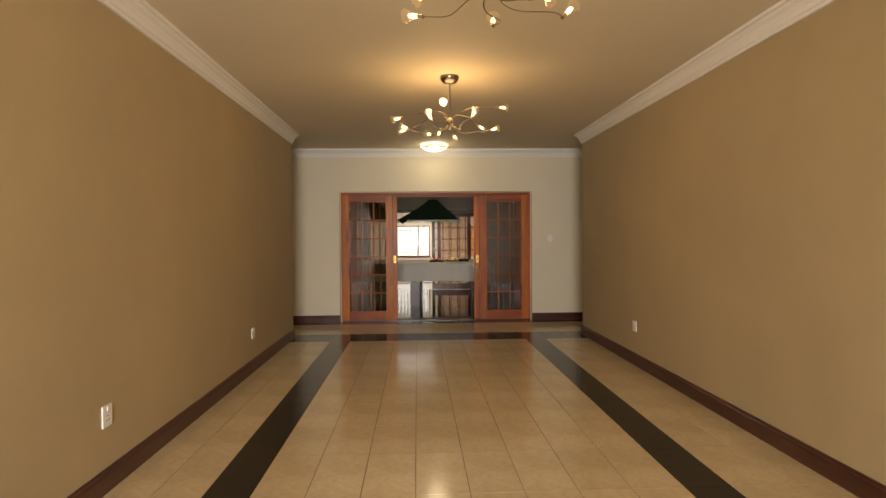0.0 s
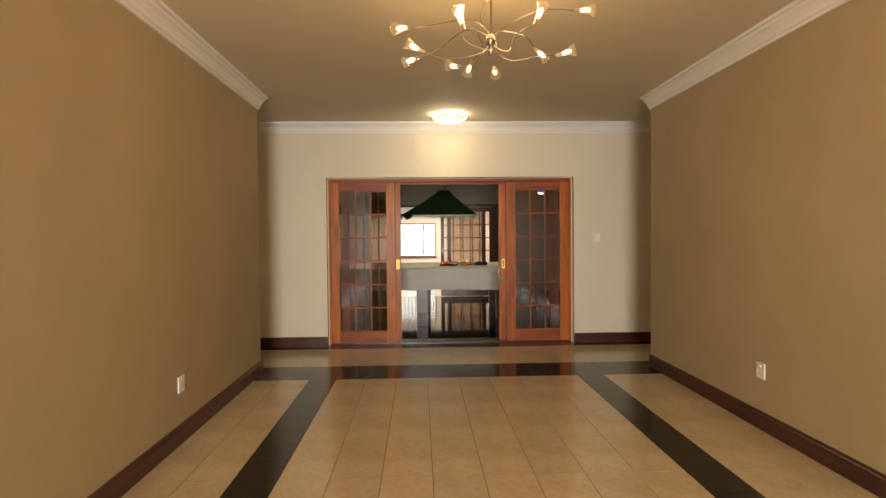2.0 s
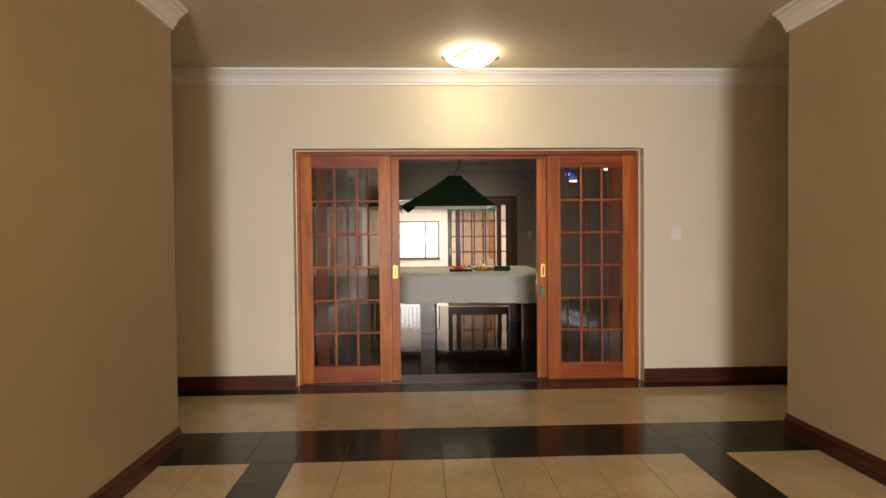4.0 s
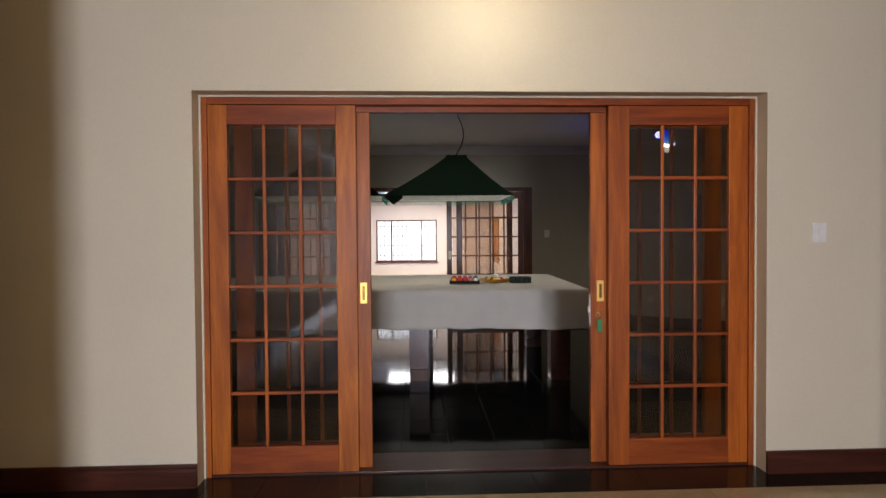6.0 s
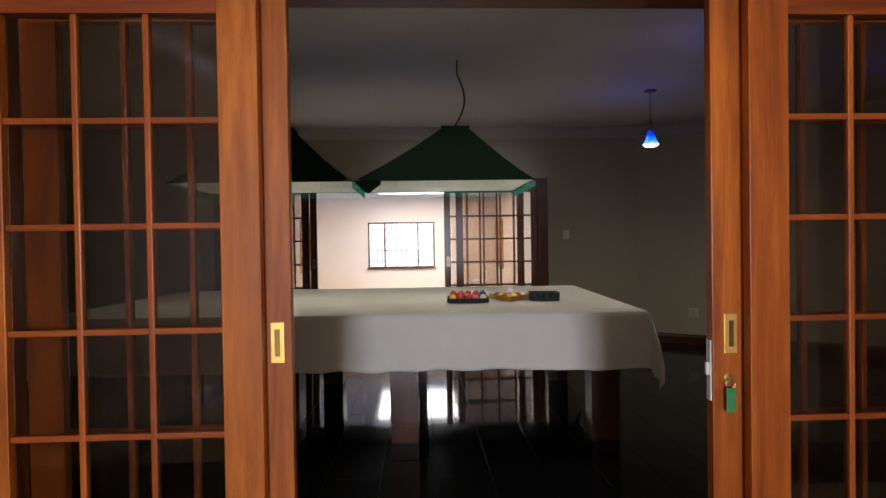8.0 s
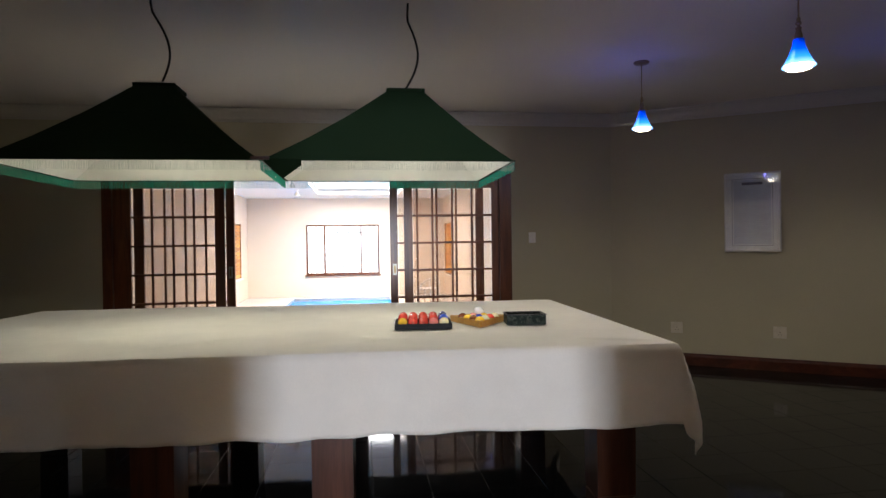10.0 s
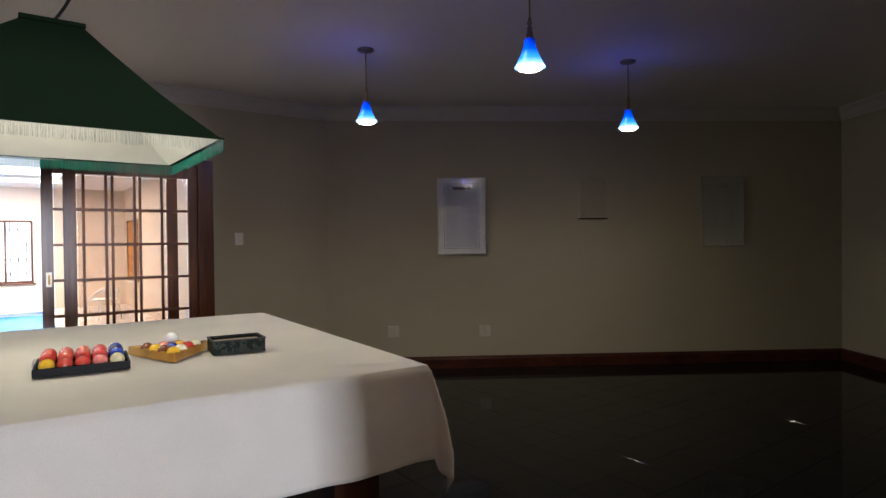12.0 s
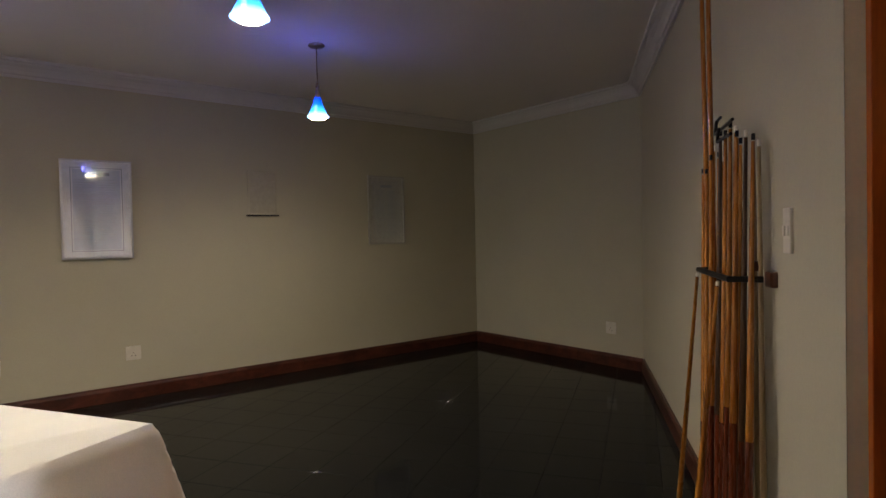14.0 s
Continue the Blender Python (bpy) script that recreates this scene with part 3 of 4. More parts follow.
# square glass ceiling light of the cross hall
light = thing("ceiling_light", (0.207, 8.795, H1), "square frosted glass ceiling light with brass clips, lit", "ceiling light")
bm = bmesh.new()
lathe(bm, [(0, 0), (0.09, 0), (0.09, -0.022), (0, -0.022)], 24)
part("back_plate", bm, M_BRASS, light)
bm = bmesh.new()
n = 12
grid = []
for i in range(n + 1):
    row = []
    for j in range(n + 1):
        u, v = 2 * i / n - 1, 2 * j / n - 1
        row.append(bm.verts.new(Matrix.Rotation(radians(45), 3, "Z") @ Vector((0.155 * u, 0.155 * v, -0.105 + 0.065 * (u * u + v * v) / 2 + 0.02 * u * u * v * v))))
    grid.append(row)
for i in range(n):
    for j in range(n):
        bm.faces.new((grid[i][j], grid[i + 1][j], grid[i + 1][j + 1], grid[i][j + 1]))
bmesh.ops.solidify(bm, geom=bm.faces[:], thickness=0.005)
part("glass_dish", bm, M_FROST, light, "glowing frosted glass dish", True)
for k in range(4):
    bm = bmesh.new()
    a = Matrix.Rotation(radians(90 * k), 4, "Z")
    tube(bm, [a @ Vector(p) for p in ((0.08, 0, -0.015), (0.15, 0, -0.045), (0.215, 0, -0.048), (0.222, 0, -0.040), (0.212, 0, -0.030))], 0.009, 8)
    part("clip", bm, M_DARKBRASS, light, "dark brass clip", True)

# warm light of the fittings
point_lamp("chandelier_light", (0.227, 4.993, H1 - 0.36), 38, (1.0, 0.66, 0.33), 0.25)
point_lamp("chandelier_light", (0.227, 2.08, H1 - 0.36), 38, (1.0, 0.66, 0.33), 0.25)
point_lamp("ceiling_light_glow", (0.207, 8.795, H1 - 0.16), 6.5, (1.0, 0.95, 0.80), 0.10)
point_lamp("ceiling_light_bulb", (0.207, 8.795, H1 - 0.045), 6.0, (1.0, 0.95, 0.80), 0.012)

# ---- games room ----
TABLE = Matrix.Translation((1.402, 11.335, 0)) @ Matrix.Rotation(radians(-2.6), 4, "Z")
TL, TW, TH = 3.82, 2.10, 0.852
table = thing("snooker_table", (0, 0, 0), "full-size dark mahogany snooker table under a dust cloth", "snooker table")
table.matrix_basis = TABLE
bm = bmesh.new()
box(bm, -TL + 0.05, 0.05, 0.62, -0.05, TW - 0.05, 0.80, 0.01)
part("table_bed", bm, M_TABLEWOOD, table)
bm = bmesh.new()
for x0, y0, x1, y1 in ((-TL + 0.015, 0.015, -0.015, 0.14), (-TL + 0.015, TW - 0.14, -0.015, TW - 0.015), (-TL + 0.015, 0.142, -TL + 0.14, TW - 0.142), (-0.14, 0.142, -0.015, TW - 0.142)):
    box(bm, x0, y0, 0.801, x1, y1, 0.840, 0.01)
part("cushion_rails", bm, M_TABLEWOOD, table)
for x in (-0.23, -1.53, -2.30, -3.58):
    for y in (0.24, TW - 0.24):
        bm = bmesh.new()
        m = Matrix.Translation((x, y, 0)) @ Matrix.Rotation(radians(45), 4, "Z")
        def sq(r, z):
            return (r * 1.414, z)
        lathe(bm, [(0, 0), sq(0.088, 0), sq(0.09, 0.10), sq(0.084, 0.105), sq(0.084, 0.115), sq(0.09, 0.12), sq(0.092, 0.50), sq(0.098, 0.51), sq(0.098, 0.62), (0, 0.62)], 4, m)
        part("leg", bm, M_TABLEWOOD, table)


def fabric(name, colour, rough=0.9, sheen=0.15):
    n = Nodes(name)
    v = n.coords()
    big, weave = n.noise(v, 3, 5), n.noise(v, 320, 2)
    a = n.ramp(big, [(0.3, scaled(colour, 0.93)), (0.7, scaled(colour, 1.04))])
    b = n.ramp(weave, [(0.3, (0.9, 0.9, 0.9)), (0.7, (1, 1, 1))])
    n.link(n.mix(a, b, 1.0), n.bsdf.inputs["Base Color"])
    n.bump(weave, 0.15, 0.001)
    n.set(Roughness=rough, Sheen_Weight=sheen, Specular_IOR_Level=0.2)
    return n.mat


M_CLOTH = fabric("cream_dust_cloth", (0.74, 0.70, 0.625))
# dust cloth: a draped sheet over the table, with falling sides and folds at the corner
NX, NY = 260, 150
DROP = 0.348
bm = bmesh.new()
rows = []
cr = 0.10
for j in range(NY + 1):
    row = []
    for i in range(NX + 1):
        u = -TL - DROP + (TL + 2 * DROP) * i / NX
        v = -DROP + (TW + 2 * DROP) * j / NY
        cx, cy = min(max(u, -TL), 0.0), min(max(v, 0.0), TW)
        ox, oy = u - cx, v - cy
        d = math.hypot(ox, oy)
        if d < 1e-6:
            e = min(u + TL, -u, v, TW - v)
            z = TH - 0.004 * math.exp(-(e / 0.02)) + 0.004 * noise.noise(Vector((u * 1.1, v * 1.3, 0))) + 0.0025 * noise.noise(Vector((u * 4, v * 4, 3))) + 0.006 * max(0.0, noise.noise(Vector((u * 1.2 + v * 2.0, v * 7 - u * 5, 8))) - 0.25)
            # a crease running in from the corner
            along, across = 0.37 * v - 0.93 * u, 0.93 * v + 0.37 * u - 0.05
            z += 0.008 * math.exp(-(across / 0.020) ** 2) * max(0.0, math.sin(math.pi * min(1.0, max(0.0, (along - 0.03) / 0.42))))
            row.append(bm.verts.new((u, v, z)))
            continue
        nx, ny = ox / d, oy / d
        corner = min(abs(nx), abs(ny))
        fall = max(abs(ox), abs(oy)) + 0.36 * min(abs(ox), abs(oy))
        run_along = u if abs(ny) > abs(nx) else v
        wav = 0.012 * noise.noise(Vector((run_along * 2.2, 1.7 if abs(ny) > abs(nx) else 5.1, 0.3))) + 0.006 * noise.noise(Vector((run_along * 7, 9.0, 0)))
        c2 = min(1.0, corner / 0.707)
        c2 = c2 * c2 * (3 - 2 * c2)
        out = 0.007 + (0.026 + wav * (1 - c2)) * min(1.0, fall / 0.2) + 0.056 * c2 * min(1.0, fall / 0.34)
        ang = math.atan2(ny, nx)
        fold = 0.022 * c2 * math.sin(ang * 11.0 + 0.6) * min(1.0, fall / 0.34) ** 1.3
        hem = 0.012 * noise.noise(Vector((run_along * 1.4, 2.0, 7.0))) + 0.014 * noise.noise(Vector((run_along * 5, 4.0, 1.0)))
        z = TH - 0.005 - max(0.0, fall - 0.003) + hem * fall / DROP
        soft = min(1.0, fall / 0.03)
        row.append(bm.verts.new((cx + nx * (out * soft + fold), cy + ny * (out * soft + fold), z)))
    rows.append(row)
for j in range(NY):
    for i in range(NX):
        bm.faces.new((rows[j][i], rows[j][i + 1], rows[j + 1][i + 1], rows[j + 1][i]))
cloth = part("dust_cloth", bm, M_CLOTH, None, "", True)
cloth.matrix_basis = TABLE
mod = cloth.modifiers.new("thickness", "SOLIDIFY")
mod.thickness, mod.offset = 0.003, -1
tagged(cloth, "cream cotton dust cloth draped over the snooker table", "cloth")


def on_wall(a, b, s, off, z):
    """A place s along the wall from a to b, off the wall into the room, and the turn that faces the room."""
    u = (Vector(b) - Vector(a)).normalized()
    n = Vector((-u.y, u.x))
    if n.dot(Vector((1.5, 12.3)) - Vector(a)) < 0:
        n = -n
    p = Vector(a) + u * s + n * off
    return (p.x, p.y, z), math.degrees(math.atan2(n.y, n.x)) + 90


# ---- billiard lamps ----
M_GREEN = fabric("bottle_green_shade_cloth", (0.010, 0.024, 0.0085), 0.9, 0.0)
M_LINING = fabric("white_shade_lining", (0.86, 0.86, 0.80), 0.8)
M_FRINGE = fabric("pale_fringe", (0.42, 0.45, 0.42), 0.8)
M_TEAL = fabric("teal_fringe", (0.01, 0.22, 0.15), 0.7)


def shade_shell(rim, top, zr, zt, inset):
    bm = bmesh.new()
    (x0, y0, x1, y1), (a0, b0, a1, b1) = rim, top
    lo = [bm.verts.new((x0 + inset, y0 + inset, zr)), bm.verts.new((x1 - inset, y0 + inset, zr)), bm.verts.new((x1 - inset, y1 - inset, zr)), bm.verts.new((x0 + inset, y1 - inset, zr))]
    hi = [bm.verts.new((a0, b0, zt - inset)), bm.verts.new((a1, b0, zt - inset)), bm.verts.new((a1, b1, zt - inset)), bm.verts.new((a0, b1, zt - inset))]
    for k in range(4):
        bm.faces.new((lo[k], lo[(k + 1) % 4], hi[(k + 1) % 4], hi[k]))
    bm.faces.new(hi)
    bmesh.ops.subdivide_edges(bm, edges=bm.edges[:], cuts=5, use_grid_fill=True)
    for v in bm.verts:
        f = (v.co.z - zr) / (zt - zr)
        v.co.z += -0.018 * math.sin(math.pi * max(0, min(1, f))) + 0.004 * noise.noise(v.co * 5)
    bmesh.ops.recalc_face_normals(bm, faces=bm.faces[:])
    bmesh.ops.solidify(bm, geom=bm.faces[:], thickness=0.003)
    return bm


def billiard_lamp(place, cord_top):
    """A pyramid cloth shade with a white lining and a fringe, on a curled cord."""
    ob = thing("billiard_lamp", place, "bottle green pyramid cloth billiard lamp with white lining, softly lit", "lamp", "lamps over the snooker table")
    rim, top = (-0.645, -0.48, 0.645, 0.48), (0.0, -0.29, 0.185, -0.10)
    part("shade", shade_shell(rim, top, 0.0, 0.410, 0.0), M_GREEN, ob, "", True)
    part("lining", shade_shell(rim, top, 0.002, 0.410, 0.012), M_LINING, ob, "white cotton lining", True)
    bm = bmesh.new()
    box(bm, top[0] - 0.012, top[1] - 0.012, 0.403, top[2] + 0.012, top[3] + 0.012, 0.421, 0.004)
    part("cap", bm, M_GREEN, ob)
    rnd = random.Random(3)
    corners = ((-0.645, -0.48), (0.645, -0.48), (0.645, 0.48), (-0.645, 0.48))
    for k in range(4):
        # a narrow braid and a fringe of fine hanging threads
        a, b = Vector(corners[k]), Vector(corners[(k + 1) % 4])
        length = (b - a).length
        u, n = (b - a) / length, Vector(((b - a).y, -(b - a).x)) / length
        bm = bmesh.new()
        tube(bm, [(a.x + n.x * 0.003, a.y + n.y * 0.003, 0.001), (b.x + n.x * 0.003, b.y + n.y * 0.003, 0.001)], 0.004, 6)
        braid = part("braid", bm, M_GREEN, ob)
        verts, faces = [], []
        count = int(length / 0.0026)
        for i in range(count):
            p = a + u * (length * (i + 0.5) / count + rnd.uniform(-0.001, 0.001))
            h = 0.050 + 0.004 * noise.noise(Vector((i * 0.05, 5, k))) + rnd.uniform(-0.004, 0.002)
            lean, sway, w = rnd.uniform(-0.004, 0.004), rnd.uniform(-0.003, 0.003), rnd.uniform(0.0003, 0.0006)
            base = len(verts)
            for z, shift in ((0.0, 0.0), (-h, 1.0)):
                c = p + u * lean * shift + n * (0.003 + sway * shift)
                for q in (-u * w, n * w, u * w, -n * w):
                    verts.append((c.x + q.x, c.y + q.y, z))
            faces += [(base + m, base + (m + 1) % 4, base + 4 + (m + 1) % 4, base + 4 + m) for m in range(4)]
        mesh = bpy.data.meshes.new("fringe")
        mesh.from_pydata(verts, [], faces)
        mesh.materials.append(M_TEAL if k else M_FRINGE)
        fringe = new("fringe", mesh)
        fringe.parent = ob
        tagged(fringe, "teal thread fringe" if k else "pale thread fringe", kind="stuff")
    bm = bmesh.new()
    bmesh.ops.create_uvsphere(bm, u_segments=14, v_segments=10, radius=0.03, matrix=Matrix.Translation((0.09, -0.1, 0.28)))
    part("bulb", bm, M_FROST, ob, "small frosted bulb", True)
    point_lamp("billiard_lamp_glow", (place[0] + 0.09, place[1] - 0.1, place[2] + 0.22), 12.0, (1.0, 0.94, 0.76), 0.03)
    cx, cy = 0.092, -0.195
    end = Vector(cord_top) - Vector(place)
    pts = []
    for i in range(15):
        s = i / 14
        pts.append((cx + (end.x - cx) * s + 0.075 * math.sin(math.pi * min(1, s * 1.25)) * (1 - 0.2 * s), cy + (end.y - cy) * s, 0.43 + (end.z - 0.43) * s))
    bm = bmesh.new()
    tube(bm, pts, 0.006, 8)
    part("cord", bm, M_CORD, ob, "curled black cord", True)
    return ob


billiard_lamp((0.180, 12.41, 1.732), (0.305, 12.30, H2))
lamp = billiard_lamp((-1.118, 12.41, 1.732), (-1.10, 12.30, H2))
# metal plate on the cap, its glint put in as plain white
bm = bmesh.new()
box(bm, 0.035, -0.305, 0.4215, 0.150, -0.270, 0.4245, 0.001)
part("cap_plate", bm, M_PLASTIC, lamp, "cap plate with a metal glint put in as white")
flap = thing("fabric_flap", (-0.47, 11.915, 1.735), "dark green cloth flap hanging where the two lamps meet", "cloth flap")
bm = bmesh.new()
vs = [bm.verts.new(p) for p in ((0.0, 0, 0.004), (0.20, 0, 0.0), (0.20, 0.004, -0.03), (0.11, 0.008, -0.095))]
bm.faces.new(vs)
bmesh.ops.solidify(bm, geom=bm.faces[:], thickness=0.004)
part("cloth", bm, M_GREEN, flap)
bm = bmesh.new()
box(bm, -0.045, -0.006, -0.004, 0.045, 0.004, 0.014, 0.003)
part("bracket", bm, M_TABLEWOOD, flap, "dark wooden joining bracket")

# ---- blue glass pendants ----
n_ = Nodes("blue_lamp_glass")
geo = n_.add("TexCoord")
sep = n_.add("SeparateXYZ")
n_.link(geo.outputs["Object"], sep.inputs[0])
mr = n_.add("MapRange")
mr.inputs["From Min"].default_value, mr.inputs["From Max"].default_value = -0.515, -0.385
n_.link(sep.outputs["Z"], mr.inputs["Value"])
col = n_.ramp(mr.outputs["Result"], [(0.0, (0.42, 0.80, 1.0)), (0.28, (0.04, 0.34, 1.0)), (0.65, (0.0, 0.07, 0.80)), (1.0, (0.0, 0.01, 0.15))])
n_.link(col, n_.bsdf.inputs["Emission Color"])
n_.set(Base_Color=(0.01, 0.05, 0.4, 1), Roughness=0.08, Emission_Strength=1.6)
M_BLUE = n_.mat
M_WARMDISC = glow("pendant_bulb_glow", (1.0, 0.84, 0.56), 80)
M_PATINA = plain("aged_brass", (0.30, 0.22, 0.12), 0.35, 1.0)


def pendant(x, y, tilt=0.0):
    ob = thing("pendant_lamp", (x, y, H2), "blue glass cone pendant lamp on a thin brass stem, lit", "pendant lamp", "blue pendant lamps")
    bm = bmesh.new()
    lathe(bm, [(0, 0), (0.058, 0), (0.060, -0.008), (0.052, -0.016), (0.012, -0.020), (0, -0.020)], 24)
    part("ceiling_rose", bm, M_PATINA, ob, "", True)
    bm = bmesh.new()
    tube(bm, [(0, 0, -0.015), (0, 0, -0.29)], 0.004, 8)
    part("stem", bm, M_PATINA, ob, "", True)
    bm = bmesh.new()
    lathe(bm, [(0, -0.27), (0.009, -0.27), (0.009, -0.29), (0.014, -0.294), (0.014, -0.302), (0.008, -0.306), (0.008, -0.315), (0.014, -0.319), (0.014, -0.327), (0.012, -0.333), (0.019, -0.36), (0.022, -0.385), (0, -0.385)], 18)
    part("socket", bm, M_PATINA, ob, "turned brass socket", True)
    bm = bmesh.new()
    lathe(bm, [(0.026, -0.378), (0.030, -0.41), (0.046, -0.455), (0.066, -0.495), (0.078, -0.515), (0.075, -0.515), (0.062, -0.492), (0.042, -0.452), (0.026, -0.41), (0.022, -0.378)], 28)
    part("glass_shade", bm, M_BLUE, ob, "glowing cobalt blue glass cone", True)
    bm = bmesh.new()
    lathe(bm, [(0, -0.470), (0.040, -0.472), (0.064, -0.505), (0.054, -0.526), (0, -0.538)], 20)
    part("bulb", bm, M_WARMDISC, ob, "glowing reflector bulb", True)
    return ob


for x, y in ((2.19, 13.228), (2.229, 11.62), (3.994, 12.345)):
    pendant(x, y)
    spot_lamp("pendant_light", (x, y, H2 - 0.56), 25.0, (1.0, 0.89, 0.72), 168)
    point_lamp("pendant_blue_glow", (x - 0.085, y, H2 - 0.42), 1.6, (0.11, 0.13, 1.0), 0.03)

# ---- frames on the wall ----
M_SILVER = plain("silver_frame", (0.45, 0.45, 0.45), 0.35, 0.4)
M_PAPER = plain("grey_blue_paper", (0.29, 0.31, 0.35), 0.7)
M_MAT = plain("pale_mount", (0.42, 0.42, 0.43), 0.7)
M_INK = plain("dark_ink", (0.06, 0.06, 0.09), 0.7)
M_FAINT = plain("faint_ink", (0.24, 0.25, 0.26), 0.7)


def framed_chart(s0, s1, z0, z1, frame_mat, mount_mat, label, bars=True, glazed=True, sheet=None, depth=0.022, askew=0.0):
    place, turn = on_wall(CA, CB, (s0 + s1) / 2, 0.011 if askew else 0.0, (z0 + z1) / 2)
    turn -= askew
    w, h = (s1 - s0) / 2, (z1 - z0) / 2
    ob = thing("framed_print", place, label, "framed print", "frames on the diagonal wall", turn)
    f = 0.018
    for a, b, c, d in ((-w, -h, w, -h + f), (-w, h - f, w, h), (-w, -h + f, -w + f, h - f), (w - f, -h + f, w, h - f)):
        bm = bmesh.new()
        box(bm, a, -depth, b, c, 0.0, d, 0.002)
        part("frame_bar", bm, frame_mat, ob)
    bm = bmesh.new()
    box(bm, -w + f, -0.010, -h + f, w - f, -0.002, h - f)
    part("mount", bm, mount_mat, ob)
    if bars:
        bm = bmesh.new()
        box(bm, -w + 0.085, -0.0115, -h + 0.075, w - 0.085, -0.0098, h - 0.075)
        part("printed_sheet", bm, sheet or M_PAPER, ob, "printed sheet of rules")
        bm = bmesh.new()
        for a, b, c, d in ((-w + 0.07, -h + 0.062, w - 0.07, -h + 0.066), (-w + 0.07, h - 0.066, w - 0.07, h - 0.062), (-w + 0.07, -h + 0.066, -w + 0.074, h - 0.066), (w - 0.074, -h + 0.066, w - 0.07, h - 0.066)):
            box(bm, a, -0.0122, b, c, -0.0095, d)
        part("border_line", bm, M_FAINT if sheet else M_INK, ob)
        bm = bmesh.new()
        box(bm, -w + 0.16, -0.0125, h - 0.125, w - 0.16, -0.011, h - 0.098)
        part("heading_bar", bm, M_FAINT if sheet else M_INK, ob, "illegible dark heading")
        rnd = random.Random(8)
        bm = bmesh.new()
        for col in (-1, 1):
            for k in range(26):
                z = h - 0.165 - k * 0.019
                x0 = -w + 0.10 if col < 0 else 0.012
                box(bm, x0, -0.0122, z, x0 + (w - 0.115) * rnd.uniform(0.7, 1.0), -0.0112, z + 0.005)
        part("text_lines", bm, M_FAINT, ob, "illegible lines of small print")
    if glazed:
        bm = bmesh.new()
        box(bm, -w + f, -0.017, -h + f, w - f, -0.014, h - f)
        part("glass", bm, M_CHARTGLASS, ob).visible_shadow = False
    return ob


framed_chart(1.131, 1.635, 1.180, 1.976, M_SILVER, M_MAT, "silver framed snooker rules chart under glass", askew=2.6)
M_DIM = plain("grey_frame", (0.33, 0.31, 0.26), 0.4)
framed_chart(3.93, 4.40, 1.235, 1.980, M_DIM, plain("dim_mount", (0.34, 0.32, 0.27), 0.7), "grey framed chart under glass", sheet=plain("aged_paper", (0.32, 0.31, 0.27), 0.7))
framed_chart(2.62, 2.91, 1.548, 1.965, M_GAME, plain("beige_print", (0.385, 0.348, 0.262), 0.8), "small beige print in a slim frame", bars=False, glazed=False, depth=0.013)
place, turn = on_wall(CA, CB, 2.76, 0.0, 1.545)
ledge = thing("picture_ledge", place, "thin dark ledge under a small print", "ledge", "", turn)
bm = bmesh.new()
box(bm, -0.155, -0.03, -0.010, 0.155, 0.0, 0.002, 0.002)
part("ledge_board", bm, M_BLACKMETAL, ledge)

for a, b, s, z in ((CA, CB, 0.665, 0.388), (CA, CB, 1.615, 0.382), (CC, CB, 0.36, 0.374)):
    place, turn = on_wall(a, b, s, 0.0, z)
    wall_plate("wall_socket", place, turn, 0.115, 0.115, "ivory plastic power socket low on the grey wall", "socket", 2, True, M_IVORY)
wall_plate("light_switch", (1.85, NW, 1.36), 0, 0.075, 0.115, "white light switch beside the pool room doors", "switch", 1)
place, turn = on_wall(CD, CC, 0.355, 0.0, 1.295)
wall_plate("light_switch", place, turn, 0.06, 0.13, "ivory double light switch beside the cue rack", "switch", 2, False, M_IVORY)

# ---- cue rack ----
M_CUE = wood("honey_ash_cue", (0.56, 0.24, 0.04), (0.36, 0.13, 0.02), 0.25, 2, 0.5)
M_BUTT = wood("dark_cue_butt", (0.20, 0.048, 0.016), (0.09, 0.020, 0.009), 0.25, 2, 0.5)
M_TIP = plain("ivory_ferrule", (0.75, 0.70, 0.58), 0.4)


def cp(s, off, z):
    return Vector(on_wall(CD, CC, s, off, z * 0.978)[0])


rack = thing("cue_rack", on_wall(CD, CC, 0.0, 0.0, 0.0)[0], "black iron wall clips holding snooker cues", "cue rack")
inv = rack.matrix_basis.inverted()
bm = bmesh.new()
tube(bm, [inv @ cp(0.50, 0.03, 1.170), inv @ cp(0.52, 0.125, 1.170), inv @ cp(0.95, 0.135, 1.176), inv @ cp(0.97, 0.02, 1.176)], 0.010, 8)
part("front_bar", bm, M_BLACKMETAL, rack)
bm = bmesh.new()
box(bm, -0.032, -0.06, -0.02, 0.032, 0.0, 0.03, 0.008, inv @ Matrix.Translation(cp(0.495, 0.02, 1.165)) @ Matrix.Rotation(radians(6.1), 4, "Z"))
part("end_block", bm, M_TABLEWOOD, rack, "dark wooden end block")
bm = bmesh.new()
lathe(bm, [(0, 0), (0.016, 0), (0.020, 0.014), (0.014, 0.030), (0, 0.034)], 14, inv @ Matrix.Translation(cp(0.545, 0.04, 1.195)))
part("end_knob", bm, M_TABLEWOOD, rack, "round wooden knob")
for pts in (((0.80, 0.10, 1.685), (0.68, 0.10, 1.69), (0.56, 0.10, 1.695)), ((0.70, 0.11, 1.690), (0.68, 0.12, 1.64), (0.54, 0.11, 1.645)), ((0.90, 0.06, 1.765), (0.83, 0.09, 1.735), (0.80, 0.10, 1.685))):
    bm = bmesh.new()
    tube(bm, [inv @ cp(*p) for p in pts], 0.006, 6)
    part("upper_hook", bm, M_BLACKMETAL, rack, "black wire hook")


